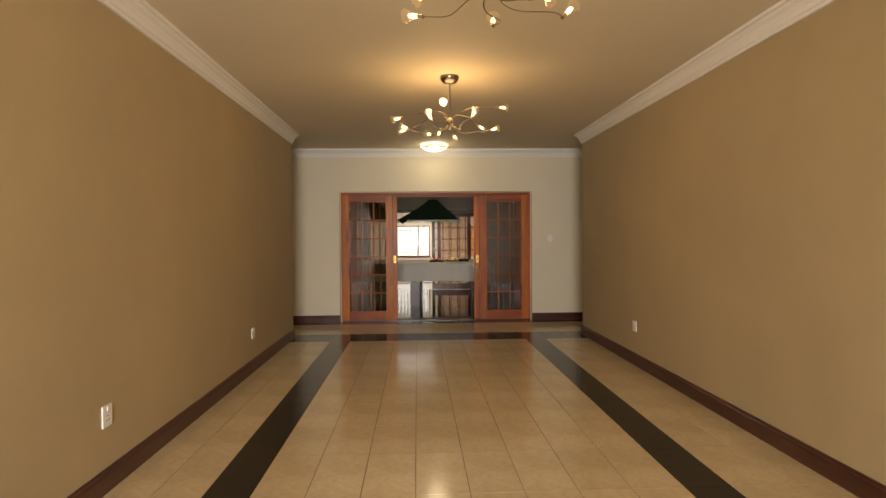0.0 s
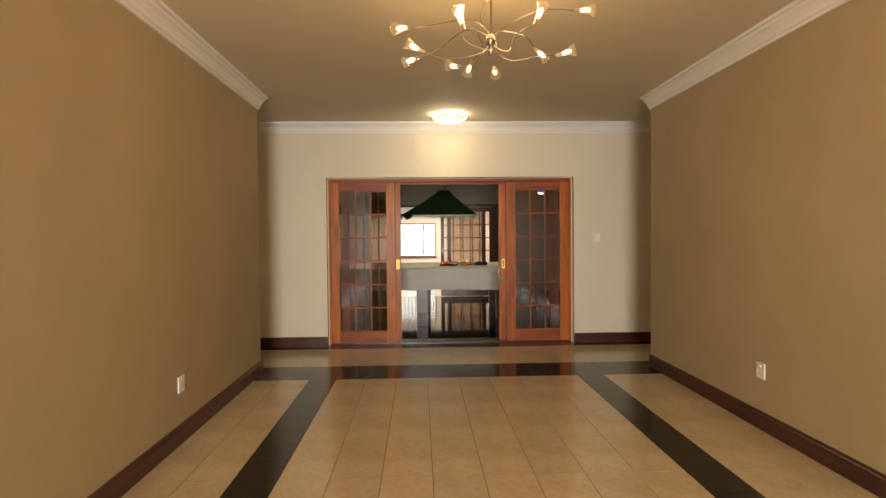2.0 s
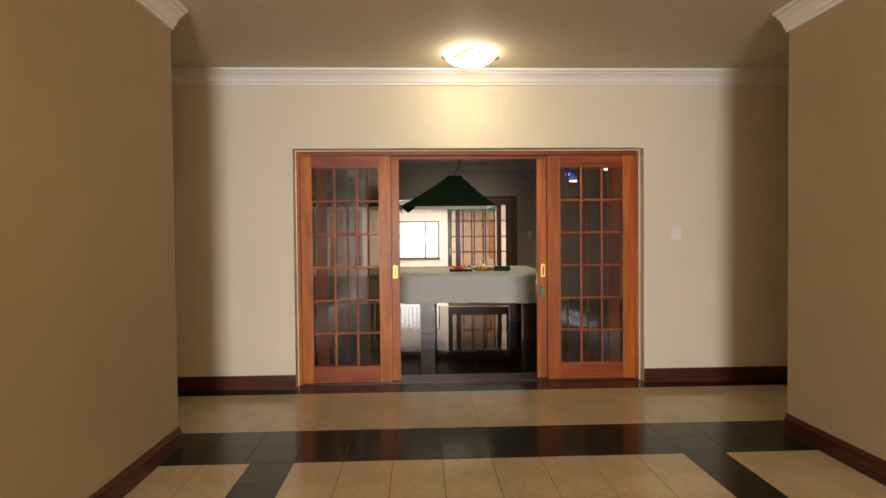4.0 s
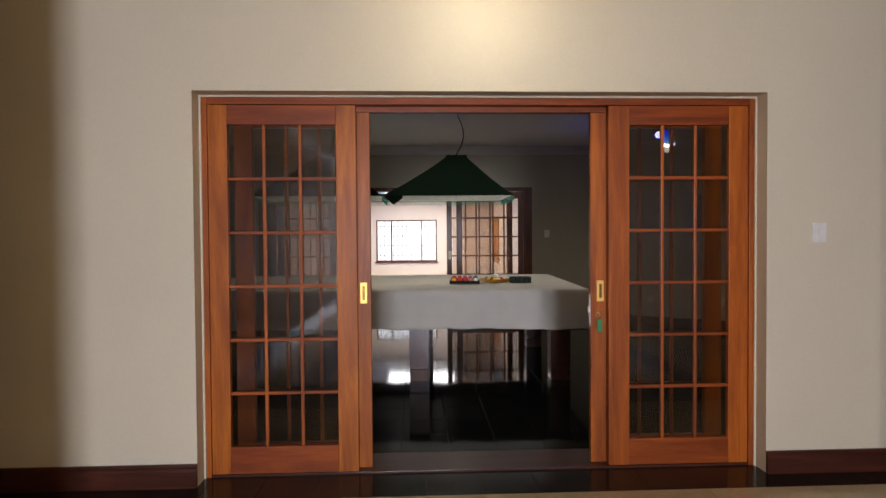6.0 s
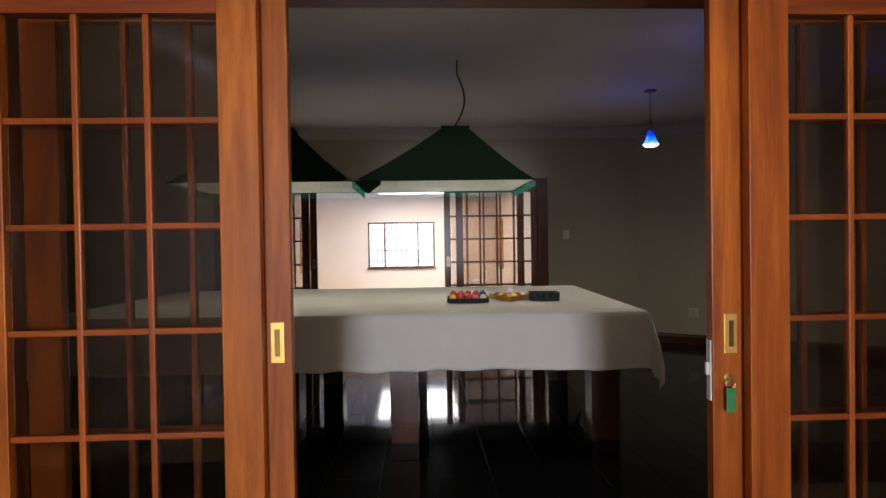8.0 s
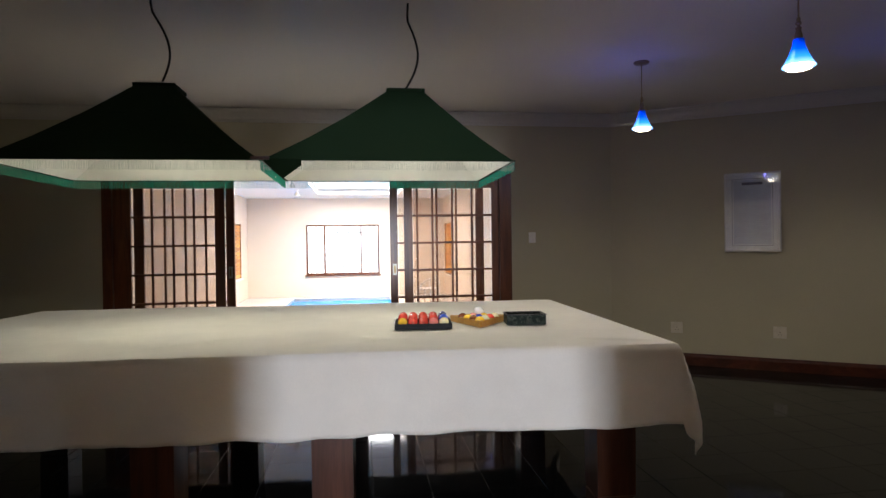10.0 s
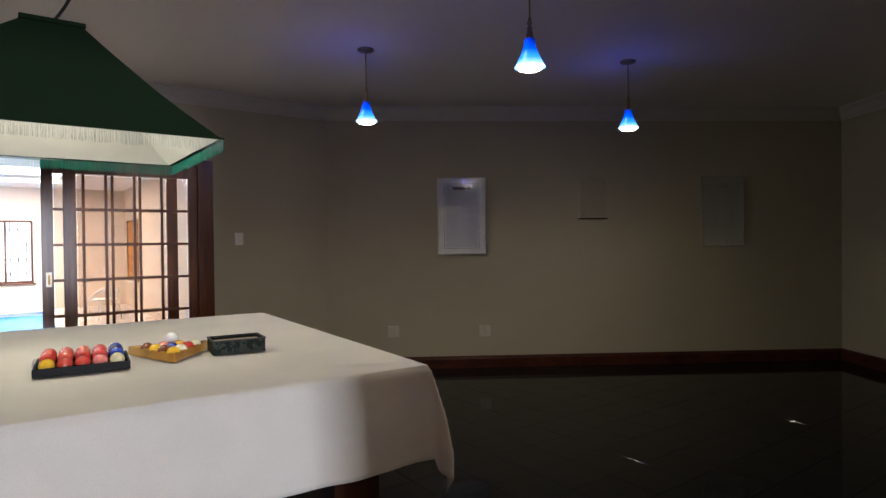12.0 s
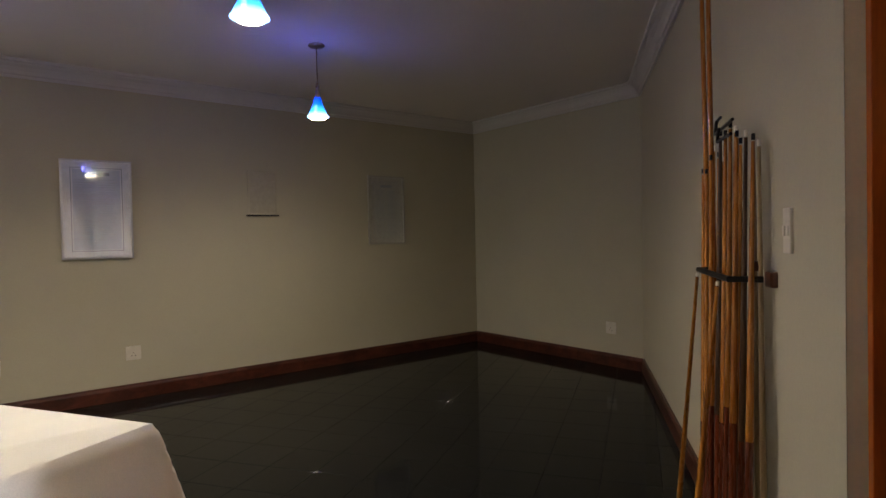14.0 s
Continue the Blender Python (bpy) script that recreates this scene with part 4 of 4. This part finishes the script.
def cue(bottom, top, label="honey wooden snooker cue with a dark butt", butt=0.30, shaft=None, tip=None):
    bottom, top = Vector(bottom), Vector(top)
    ob = thing("snooker_cue", bottom, label, "snooker cue", "cues in the rack")
    d = top - bottom
    bm = bmesh.new()
    tube(bm, [d * (butt + (0.985 - butt) * k / 6) for k in range(7)], 0.0125, 10, 0.0055)
    part("shaft", bm, shaft or M_CUE, ob, "", True)
    bm = bmesh.new()
    tube(bm, [d * (butt * k / 4) for k in range(5)], 0.0150, 10, 0.0127)
    part("butt", bm, M_BUTT, ob, "dark stained butt", True)
    bm = bmesh.new()
    tube(bm, [d * 0.988, d], 0.0058, 8)
    part("ferrule", bm, tip or M_TIP, ob)
    return ob


rnd = random.Random(11)
M_PALECUE = wood("pale_maple_cue", (0.42, 0.33, 0.19), (0.32, 0.24, 0.13), 0.3, 2, 0.5)
M_DARKCUE = wood("dark_stained_cue", (0.10, 0.045, 0.02), (0.05, 0.022, 0.012), 0.3, 2, 0.5)
LEFT, RIGHT = [0.80 + 0.034 * k for k in range(6)], [0.50 + 0.034 * k for k in range(8)]
for k, s in enumerate(LEFT + RIGHT):
    off = 0.07 + 0.035 * (k % 2)
    left = s > 0.78
    height = 1.62 + rnd.uniform(-0.05, 0.06) if left else 1.67 + rnd.uniform(-0.05, 0.03)
    dark = k in (8, 13)
    cue(cp(s + rnd.uniform(-0.015, 0.015), off + 0.02, 0.004), cp(s + (0.10 if left else 0.015) + rnd.uniform(-0.015, 0.015), off - 0.015, height),
        "dark stained snooker cue in the wall rack" if dark else "honey wooden snooker cue with a dark butt", rnd.uniform(0.34, 0.46), M_DARKCUE if dark else None, M_TIP if k % 4 == 0 else M_BLACKPLASTIC)
for s in (0.535, 0.595):
    cue(cp(s - 0.02, 0.03, 0.004), cp(s, 0.03, 1.62), "slim pale maple cue standing at the rack's end", 0.04, M_PALECUE)
cue(cp(1.30, 0.17, 0.004), cp(0.86, 0.155, 1.17), "long honey wooden cue leaning against the rack", 0.05)
cue(cp(0.74, 0.215, 0.004), cp(0.56, 0.150, 1.16), "honey wooden cue leaning across the others", 0.30)
for s0, s1, top in ((0.92, 1.14, 2.40), (0.86, 1.02, 2.385)):
    a, b = cp(s0, 0.09, 0.004), cp(s1, 0.075, top)
    ob = thing("snooker_rest", a, "long wooden snooker rest with a crossed metal head", "snooker rest", "rests in the rack")
    bm = bmesh.new()
    tube(bm, [(b - a) * (k / 6) for k in range(7)], 0.013, 10, 0.0085)
    part("shaft", bm, M_CUE, ob, "", True)
    bm = bmesh.new()
    e = b - a
    for dx in (-1, 1):
        tube(bm, [e + Vector((-0.075 * dx, 0.0, -0.03)), e, e + Vector((0.075 * dx, 0.01, 0.03))], 0.005, 6)
    part("cross_head", bm, M_BLACKMETAL, ob, "black metal cross head")

# ---- things on the table ----
BALLS = {}


def ball(place, colour, r, label, stripe=False):
    key = (colour, r)
    if key not in BALLS:
        bm = bmesh.new()
        bmesh.ops.create_uvsphere(bm, u_segments=18, v_segments=12, radius=r)
        BALLS[key] = finish(bm, "ball", plain("ball_resin", colour, 0.12, 0.0, Coat_Weight=0.6), True)
    ob = new("snooker_ball" if r < 0.027 else "pool_ball", BALLS[key])
    ob.location = place
    return tagged(ob, label, "ball", "balls in the tray" if r < 0.027 else "balls in the triangle")


def on_cloth(x, y, dz=0.0):
    return (x, y, TH + 0.006 + dz)


RED, YEL, BLU, BLK, CRM, PNK, GRN, BRN = (0.62, 0.05, 0.03), (0.85, 0.50, 0.03), (0.02, 0.05, 0.45), (0.012, 0.012, 0.012), (0.80, 0.72, 0.42), (0.80, 0.22, 0.18), (0.01, 0.12, 0.05), (0.20, 0.06, 0.02)
TX, TY, TA = 0.345, 12.07, radians(-5)
tray = thing("ball_tray", on_cloth(TX, TY), "black plastic tray full of snooker balls", "ball tray", "", -5)
bm = bmesh.new()
box(bm, -0.142, -0.115, 0.0, 0.142, 0.115, 0.006, 0.002)
part("tray_base", bm, M_BLACKPLASTIC, tray)
for a, b, c, d in ((-0.150, -0.125, 0.150, -0.116), (-0.150, 0.116, 0.150, 0.125), (-0.150, -0.116, -0.141, 0.116), (0.141, -0.116, 0.150, 0.116)):
    bm = bmesh.new()
    box(bm, a, b, 0.0, c, d, 0.030, 0.003)
    part("tray_side", bm, M_BLACKPLASTIC, tray)
bm = bmesh.new()
box(bm, -0.1535, -0.06, 0.012, -0.1503, 0.02, 0.048, 0.001)
part("label", bm, M_PLASTIC, tray, "small white label")
ROWS = [[YEL, RED, RED, PNK, CRM], [RED, RED, RED, RED, BLU], [RED, RED, RED, RED, BLK], [RED, RED, RED, RED, BLU]]
NAMES = {RED: "glossy red", YEL: "glossy yellow", BLU: "glossy blue", BLK: "glossy black", CRM: "glossy cream", PNK: "glossy pink", GRN: "dark green", BRN: "dark brown"}
for j, row in enumerate(ROWS):
    for i, c in enumerate(row):
        q = Matrix.Rotation(TA, 3, "Z") @ Vector(((i - 2) * 0.0545, (j - 1.5) * 0.0545, 0))
        ball(on_cloth(TX + q.x, TY + q.y, 0.006 + 0.026 + (0.012 if j else 0.0)), c, 0.026, NAMES[c] + " snooker ball in the black tray")

A, L, R = Vector((0.635, 11.95)), Vector((0.525, 12.24)), Vector((0.825, 12.19))
tri = thing("ball_triangle", on_cloth(0, 0), "yellow wooden triangle rack full of pool balls", "ball rack")
M_TRI = wood("yellow_wood_triangle", (0.60, 0.34, 0.06), (0.45, 0.22, 0.03), 0.3, 0, 0.5)
for p, q in ((A, L), (L, R), (R, A)):
    bm = bmesh.new()
    u = (q - p).normalized()
    nrm = Vector((u.y, -u.x))
    pts = [p - nrm * 0.006 - u * 0.006, q - nrm * 0.006 + u * 0.006, q + nrm * 0.006 + u * 0.006, p + nrm * 0.006 - u * 0.006]
    plan_prism(bm, [(v.x, v.y) for v in pts], 0.0, 0.036)
    bmesh.ops.bevel(bm, geom=bm.edges[:], offset=0.003, segments=2, affect="EDGES")
    part("rail", bm, M_TRI, tri)
cols = [YEL, BRN, CRM, YEL, BLU, RED, BRN, PNK, YEL, CRM, GRN, BLK]
G = (A + L + R) / 3
k = 0
for i in range(4):
    for j in range(i + 1):
        p = A + (G - A) * 0.24 + ((L - A) * (i - j) + (R - A) * j) * 0.195
        if k < len(cols):
            ball(on_cloth(p.x, p.y, 0.0285), cols[k], 0.0275, NAMES[cols[k]] + " pool ball in the wooden triangle")
        k += 1
ball(on_cloth(G.x + 0.01, G.y + 0.05, 0.062), (0.82, 0.80, 0.72), 0.0275, "white cue ball resting on the other balls")

n_ = Nodes("damask_box_print")
v = n_.coords((1, 1, 1))
swirl = n_.noise(v, 38, 4)
n_.link(n_.ramp(swirl, [(0.0, (0.006, 0.010, 0.007)), (0.50, (0.008, 0.013, 0.009)), (0.56, (0.055, 0.062, 0.045)), (0.61, (0.009, 0.014, 0.010)), (0.68, (0.04, 0.045, 0.032))]), n_.bsdf.inputs["Base Color"])
n_.set(Roughness=0.65, Specular_IOR_Level=0.15)
M_DAMASK = n_.mat
bx = thing("gift_box", on_cloth(0.905, 12.06), "dark green patterned cardboard box, open and empty", "box", "", -6)
for a, b, c, d, z1 in ((-0.105, -0.075, 0.105, -0.070, 0.052), (-0.105, 0.070, 0.105, 0.075, 0.052), (-0.105, -0.070, -0.100, 0.070, 0.052), (0.100, -0.070, 0.105, 0.070, 0.052)):
    bm = bmesh.new()
    box(bm, a, b, 0.0, c, d, z1, 0.001)
    part("side", bm, M_DAMASK, bx)
bm = bmesh.new()
box(bm, -0.100, -0.070, 0.0, 0.100, 0.070, 0.042)
part("tray_insert", bm, plain("tan_card", (0.22, 0.19, 0.13), 0.8), bx, "tan card insert")
for a, b, c, d in ((-0.108, -0.078, 0.108, -0.069), (-0.108, 0.069, 0.108, 0.078), (-0.108, -0.069, -0.099, 0.069), (0.099, -0.069, 0.108, 0.069)):
    bm = bmesh.new()
    box(bm, a, b, 0.0525, c, d, 0.058, 0.001)
    part("rim", bm, M_BLACKMETAL, bx, "black rim")

# ---- pool room ----
bm = bmesh.new()
box(bm, POOL[0], POOL[2], -1.3, POOL[1], POOL[3], -1.2)
for x0, x1, y0, y1 in ((POOL[0] - 0.1, POOL[0], POOL[2], POOL[3]), (POOL[1], POOL[1] + 0.1, POOL[2], POOL[3]), (POOL[0], POOL[1], POOL[2] - 0.1, POOL[2]), (POOL[0], POOL[1], POOL[3], POOL[3] + 0.1)):
    box(bm, x0, y0, -1.3, x1, y1, -0.151)
setting("pool_basin", bm, plain("blue_pool_plaster", (0.05, 0.30, 0.62), 0.5), "blue plastered swimming pool basin", "swimming pool")
bm = bmesh.new()
box(bm, POOL[0], POOL[2], -1.199, POOL[1], POOL[3], -0.05)
n_ = Nodes("pool_water")
rip = n_.noise(n_.coords(), 5, 3)
n_.bump(rip, 0.12, 0.01)
n_.set(Base_Color=(0.01, 0.24, 0.72, 1), Roughness=0.25, Specular_IOR_Level=0.2)
setting("water", bm, n_.mat, "bright blue swimming pool water", "water")
bm = bmesh.new()
for x0, x1, y0, y1 in ((POOL[0] - 0.28, POOL[0] + 0.02, POOL[2] - 0.28, POOL[3] + 0.28), (POOL[1] - 0.02, POOL[1] + 0.28, POOL[2] - 0.28, POOL[3] + 0.28), (POOL[0] + 0.02, POOL[1] - 0.02, POOL[3] - 0.02, POOL[3] + 0.28), (POOL[0] + 0.02, POOL[1] - 0.02, POOL[2] - 0.28, POOL[2] + 0.02)):
    box(bm, x0, y0, -0.001, x1, y1, 0.03, 0.008)
setting("trim_pool_coping", bm, M_POOLTILE, "pale stone coping round the pool", "coping")


def window_unit(name, m, w, h, label, verticals, horizontals, frame_mat, fancy=True):
    """A wooden casement window with burglar bars; local x along the wall, y outwards."""
    ob = new(name)
    ob.matrix_basis = m
    tagged(ob, label, "window", kind="structure")
    f = 0.045
    for a, b, c, d in ((-w, -h, w, -h + f), (-w, h - f, w, h), (-w, -h + f, -w + f, h - f), (w - f, -h + f, w, h - f), (-w * 0.5 - 0.025, -h + f, -w * 0.5 + 0.025, h - f), (w * 0.5 - 0.025, -h + f, w * 0.5 + 0.025, h - f)):
        bm = bmesh.new()
        box(bm, a, 0.02, b, c, 0.08, d, 0.004)
        part("window_frame", bm, frame_mat, ob)
    bm = bmesh.new()
    box(bm, -w - 0.04, -0.05, -h - 0.035, w + 0.04, 0.05, -h, 0.006)
    part("window_sill", bm, frame_mat, ob)
    for k in range(verticals):
        x = -w + f + (2 * w - 2 * f) * (k + 0.5) / verticals
        bm = bmesh.new()
        tube(bm, [(x, 0.11, -h + f), (x, 0.11, h - f)], 0.010, 6)
        part("burglar_bar", bm, M_BLACKMETAL, ob)
    for k in range(horizontals):
        z = -h + f + (2 * h - 2 * f) * (k + 0.5) / horizontals
        bm = bmesh.new()
        tube(bm, [(-w + f, 0.125, z), (w - f, 0.125, z)], 0.010, 6)
        part("burglar_bar", bm, M_BLACKMETAL, ob)
    for a, b in ((-w + f, -w * 0.5 - 0.025), (-w * 0.5 + 0.025, w * 0.5 - 0.025), (w * 0.5 + 0.025, w - f)):
        bm = bmesh.new()
        box(bm, a, 0.045, -h + f, b, 0.049, h - f)
        part("pane", bm, M_GLASS, ob).visible_shadow = False
    return ob


M_BLIND = wood("orange_blind_wood", (0.80, 0.36, 0.05), (0.66, 0.26, 0.03), 0.4, 0)
window_unit("window_1", pose(-0.47, PY, 1.20), 0.93, 0.64, "brown wooden casement window with black burglar bars", 13, 4, M_DOOR_SHADE)
for x, y, turn in ((PX0, 22.75, 90), (PX1, 23.25, -90)):
    blind = thing("wooden_blind", (x, y, 1.20), "orange wooden slatted blind in a window", "blind", "pool room blinds", turn)
    for k in range(14):
        bm = bmesh.new()
        box(bm, -0.645, -0.006, -0.62 + 0.089 * k, 0.645, 0.014, -0.62 + 0.089 * k + 0.080, 0.003)
        part("slat", bm, M_BLIND, blind)
    for a in (-0.655, 0.645):
        bm = bmesh.new()
        box(bm, a, -0.02, -0.64, a + 0.01, 0.018, 0.64, 0.002)
        part("side_channel", bm, M_DOOR_SHADE, blind)
    bm = bmesh.new()
    box(bm, -0.70, -0.06, -0.68, 0.70, 0.0, -0.645, 0.006)
    part("sill", bm, M_WHITE, blind, "white painted sill")
window_unit("window_2", pose(PX0 - 0.05, 22.75, 1.20, 0, 0, 90), 0.64, 0.63, "brown wooden window behind a slatted blind", 5, 6, M_DOOR_SHADE)
window_unit("window_3", pose(PX1 + 0.05, 23.25, 1.20, 0, 0, -90), 0.64, 0.63, "brown wooden window behind a slatted blind", 5, 6, M_DOOR_SHADE)
bm = bmesh.new()
box(bm, -8, PY + 6, -1, 8, PY + 6.1, 7)
setting("backdrop_sky", bm, M_SKY, "bright overexposed sky outside the window", "sky")
# added panels outside the side windows, sunlight put in as orange emission
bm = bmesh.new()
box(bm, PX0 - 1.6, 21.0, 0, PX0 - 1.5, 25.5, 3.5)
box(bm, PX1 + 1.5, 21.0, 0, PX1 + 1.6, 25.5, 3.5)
setting("backdrop_orange_glow", bm, M_ORANGE_GLOW, "unseen glowing orange backdrop added outside the pool room", "wall")
bm = bmesh.new()
box(bm, -40, -40, -0.6, 40, 60, -0.4)
setting("ground", bm, plain("garden_ground", (0.12, 0.11, 0.07), 0.9), "garden ground outside the house", "ground")

for x, y in ((-1.37, 22.0), (-1.25, 20.2)):
    ob = thing("ceiling_spotlight", (x, y, 2.52), "small white ceiling spotlight in the pool room", "spotlight", "pool room spotlights")
    bm = bmesh.new()
    lathe(bm, [(0, 0), (0.05, 0), (0.05, -0.012), (0.012, -0.016), (0.012, -0.05), (0.04, -0.06), (0.06, -0.13), (0.045, -0.135), (0, -0.12)], 18)
    part("spot_body", bm, M_PLASTIC, ob, "", True)

chair = thing("garden_chair", (1.42, 21.6, 0), "white round-backed plastic garden chair by the pool", "chair", "", 205)
bm = bmesh.new()
lathe(bm, [(0, 0.33), (0.20, 0.33), (0.24, 0.34), (0.24, 0.36), (0.2, 0.355), (0, 0.35)], 20)
part("seat", bm, M_PLASTIC, chair, "", True)
bm = bmesh.new()
pts = [(0.24 * math.cos(a), 0.24 * math.sin(a), 0.36 + 0.22 * max(0.0, math.sin(a))) for a in [math.pi * k / 16 for k in range(17)]]
tube(bm, pts, 0.022, 8)
for k in range(2, 15, 2):
    tube(bm, [(pts[k][0] * 0.95, pts[k][1] * 0.95, 0.35), pts[k]], 0.012, 6)
part("backrest", bm, M_PLASTIC, chair, "", True)
for x, y in ((-0.17, -0.17), (0.17, -0.17), (-0.17, 0.17), (0.17, 0.17)):
    bm = bmesh.new()
    tube(bm, [(x * 1.2, y * 1.2, 0), (x, y, 0.34)], 0.018, 8)
    part("leg", bm, M_PLASTIC, chair)

# ---- floor tiles, last ----


def tile_mesh(w, d, gap, material, name="tile"):
    bm = bmesh.new()
    b = 0.0007
    x, y = w / 2 - gap / 2, d / 2 - (gap * 0.35) / 2 if d > w * 1.5 else d / 2 - gap / 2
    lo = [bm.verts.new((sx * x, sy * y, -0.004)) for sx, sy in ((-1, -1), (1, -1), (1, 1), (-1, 1))]
    mid = [bm.verts.new((sx * x, sy * y, -b)) for sx, sy in ((-1, -1), (1, -1), (1, 1), (-1, 1))]
    hi = [bm.verts.new((sx * (x - b), sy * (y - b), 0)) for sx, sy in ((-1, -1), (1, -1), (1, 1), (-1, 1))]
    bm.faces.new(hi)
    for k in range(4):
        l = (k + 1) % 4
        bm.faces.new((lo[k], lo[l], mid[l], mid[k]))
        bm.faces.new((mid[k], mid[l], hi[l], hi[k]))
    return finish(bm, name, material)


def inside(poly, x, y):
    r = False
    for k in range(len(poly)):
        (x0, y0), (x1, y1) = poly[k], poly[k - 1]
        if (y0 > y) != (y1 > y) and x < (x1 - x0) * (y - y0) / (y1 - y0) + x0:
            r = not r
    return r


def lay(parent, cells, material, gap, near, rest_name, rest_label):
    """cells: (x, y, w, d). Those that near() picks are tiles of their own; the rest is one joined mesh."""
    meshes, rest_v, rest_f = {}, [], []
    for x, y, w, d in cells:
        key = (round(w, 4), round(d, 4))
        if key not in meshes:
            meshes[key] = tile_mesh(w, d, gap, material)
        if near(x, y):
            ob = new("tile", meshes[key])
            ob.parent = parent
            ob.location = (x, y, 0)
        else:
            base = len(rest_v)
            rest_v += [(v.co.x + x, v.co.y + y, v.co.z) for v in meshes[key].vertices]
            rest_f += [[base + i for i in p.vertices] for p in meshes[key].polygons]
    if rest_v:
        mesh = bpy.data.meshes.new(rest_name)
        mesh.from_pydata(rest_v, [], rest_f)
        mesh.materials.append(material)
        ob = new(rest_name, mesh)
        ob.parent = parent
        tagged(ob, rest_label, kind="stuff")


TW1, TD1 = (1.381 + 0.969) / 8, 0.587
beige, black = [], []
YB0, YB1 = 7.608, 8.187
for r in range(20):
    y = YB0 - TD1 * (r + 0.5)
    for c in range(8):
        beige.append((-0.969 + TW1 * (c + 0.5), y, TW1, TD1))
    for c in range(2):
        beige.append((-1.779 + 0.2768 * (c + 0.5), y, 0.2768, TD1))
        beige.append((1.6405 + 0.3015 * (c + 0.5), y, 0.3015, TD1))
    for k in range(2):
        black.append((-1.097, y + TD1 * (k - 0.5) / 2, 0.256, TD1 / 2))
        black.append((1.5108, y + TD1 * (k - 0.5) / 2, 0.2595, TD1 / 2))
for c in range(-14, 20):
    x = -0.969 + TW1 * (c + 0.5)
    for k in range(2):
        black.append((x, YB0 + 0.1447 + 0.2895 * k, TW1, 0.2895))
    black.append((x, 9.143 + 0.155, TW1, 0.31))
hall = [(-0.969 + 2 * TW1 * (c + 0.5), YB1 + 0.478, 2 * TW1, 0.956) for c in range(-7, 10)]
lay(floor_passage, beige, M_BEIGE, 0.004, lambda x, y: y > 1.9 and XL < x < XR, "far_tiles", "polished beige floor tiles")
lay(floor_passage, hall, M_BEIGE, 0.0016, lambda x, y: XL - 1 < x < XR + 1, "far_hall_tiles", "polished beige floor tiles")
lay(floor_passage, black, M_BORDER, 0.002, lambda x, y: y > 1.9 and XL < x < XR, "far_border_tiles", "polished black border tiles")
POLY = [(WX - 0.1, 9.47), (6.0, 9.47), (7.6, 12.0), (2.8, 15.25), (WX - 0.1, 15.25)]
G2 = 0.305
cells = [(0.063 + G2 * (i + 0.5), 9.47 + G2 * (j + 0.5), G2, G2) for i in range(-16, 25) for j in range(19) if inside(POLY, 0.063 + G2 * (i + 0.5), 9.47 + G2 * (j + 0.5) - 0.1)]
lay(floor_games, cells, M_BLACK, 0.0024, lambda x, y: -1.6 < x < 4.4 and y < 12.9, "far_floor_tiles", "polished black floor tiles")
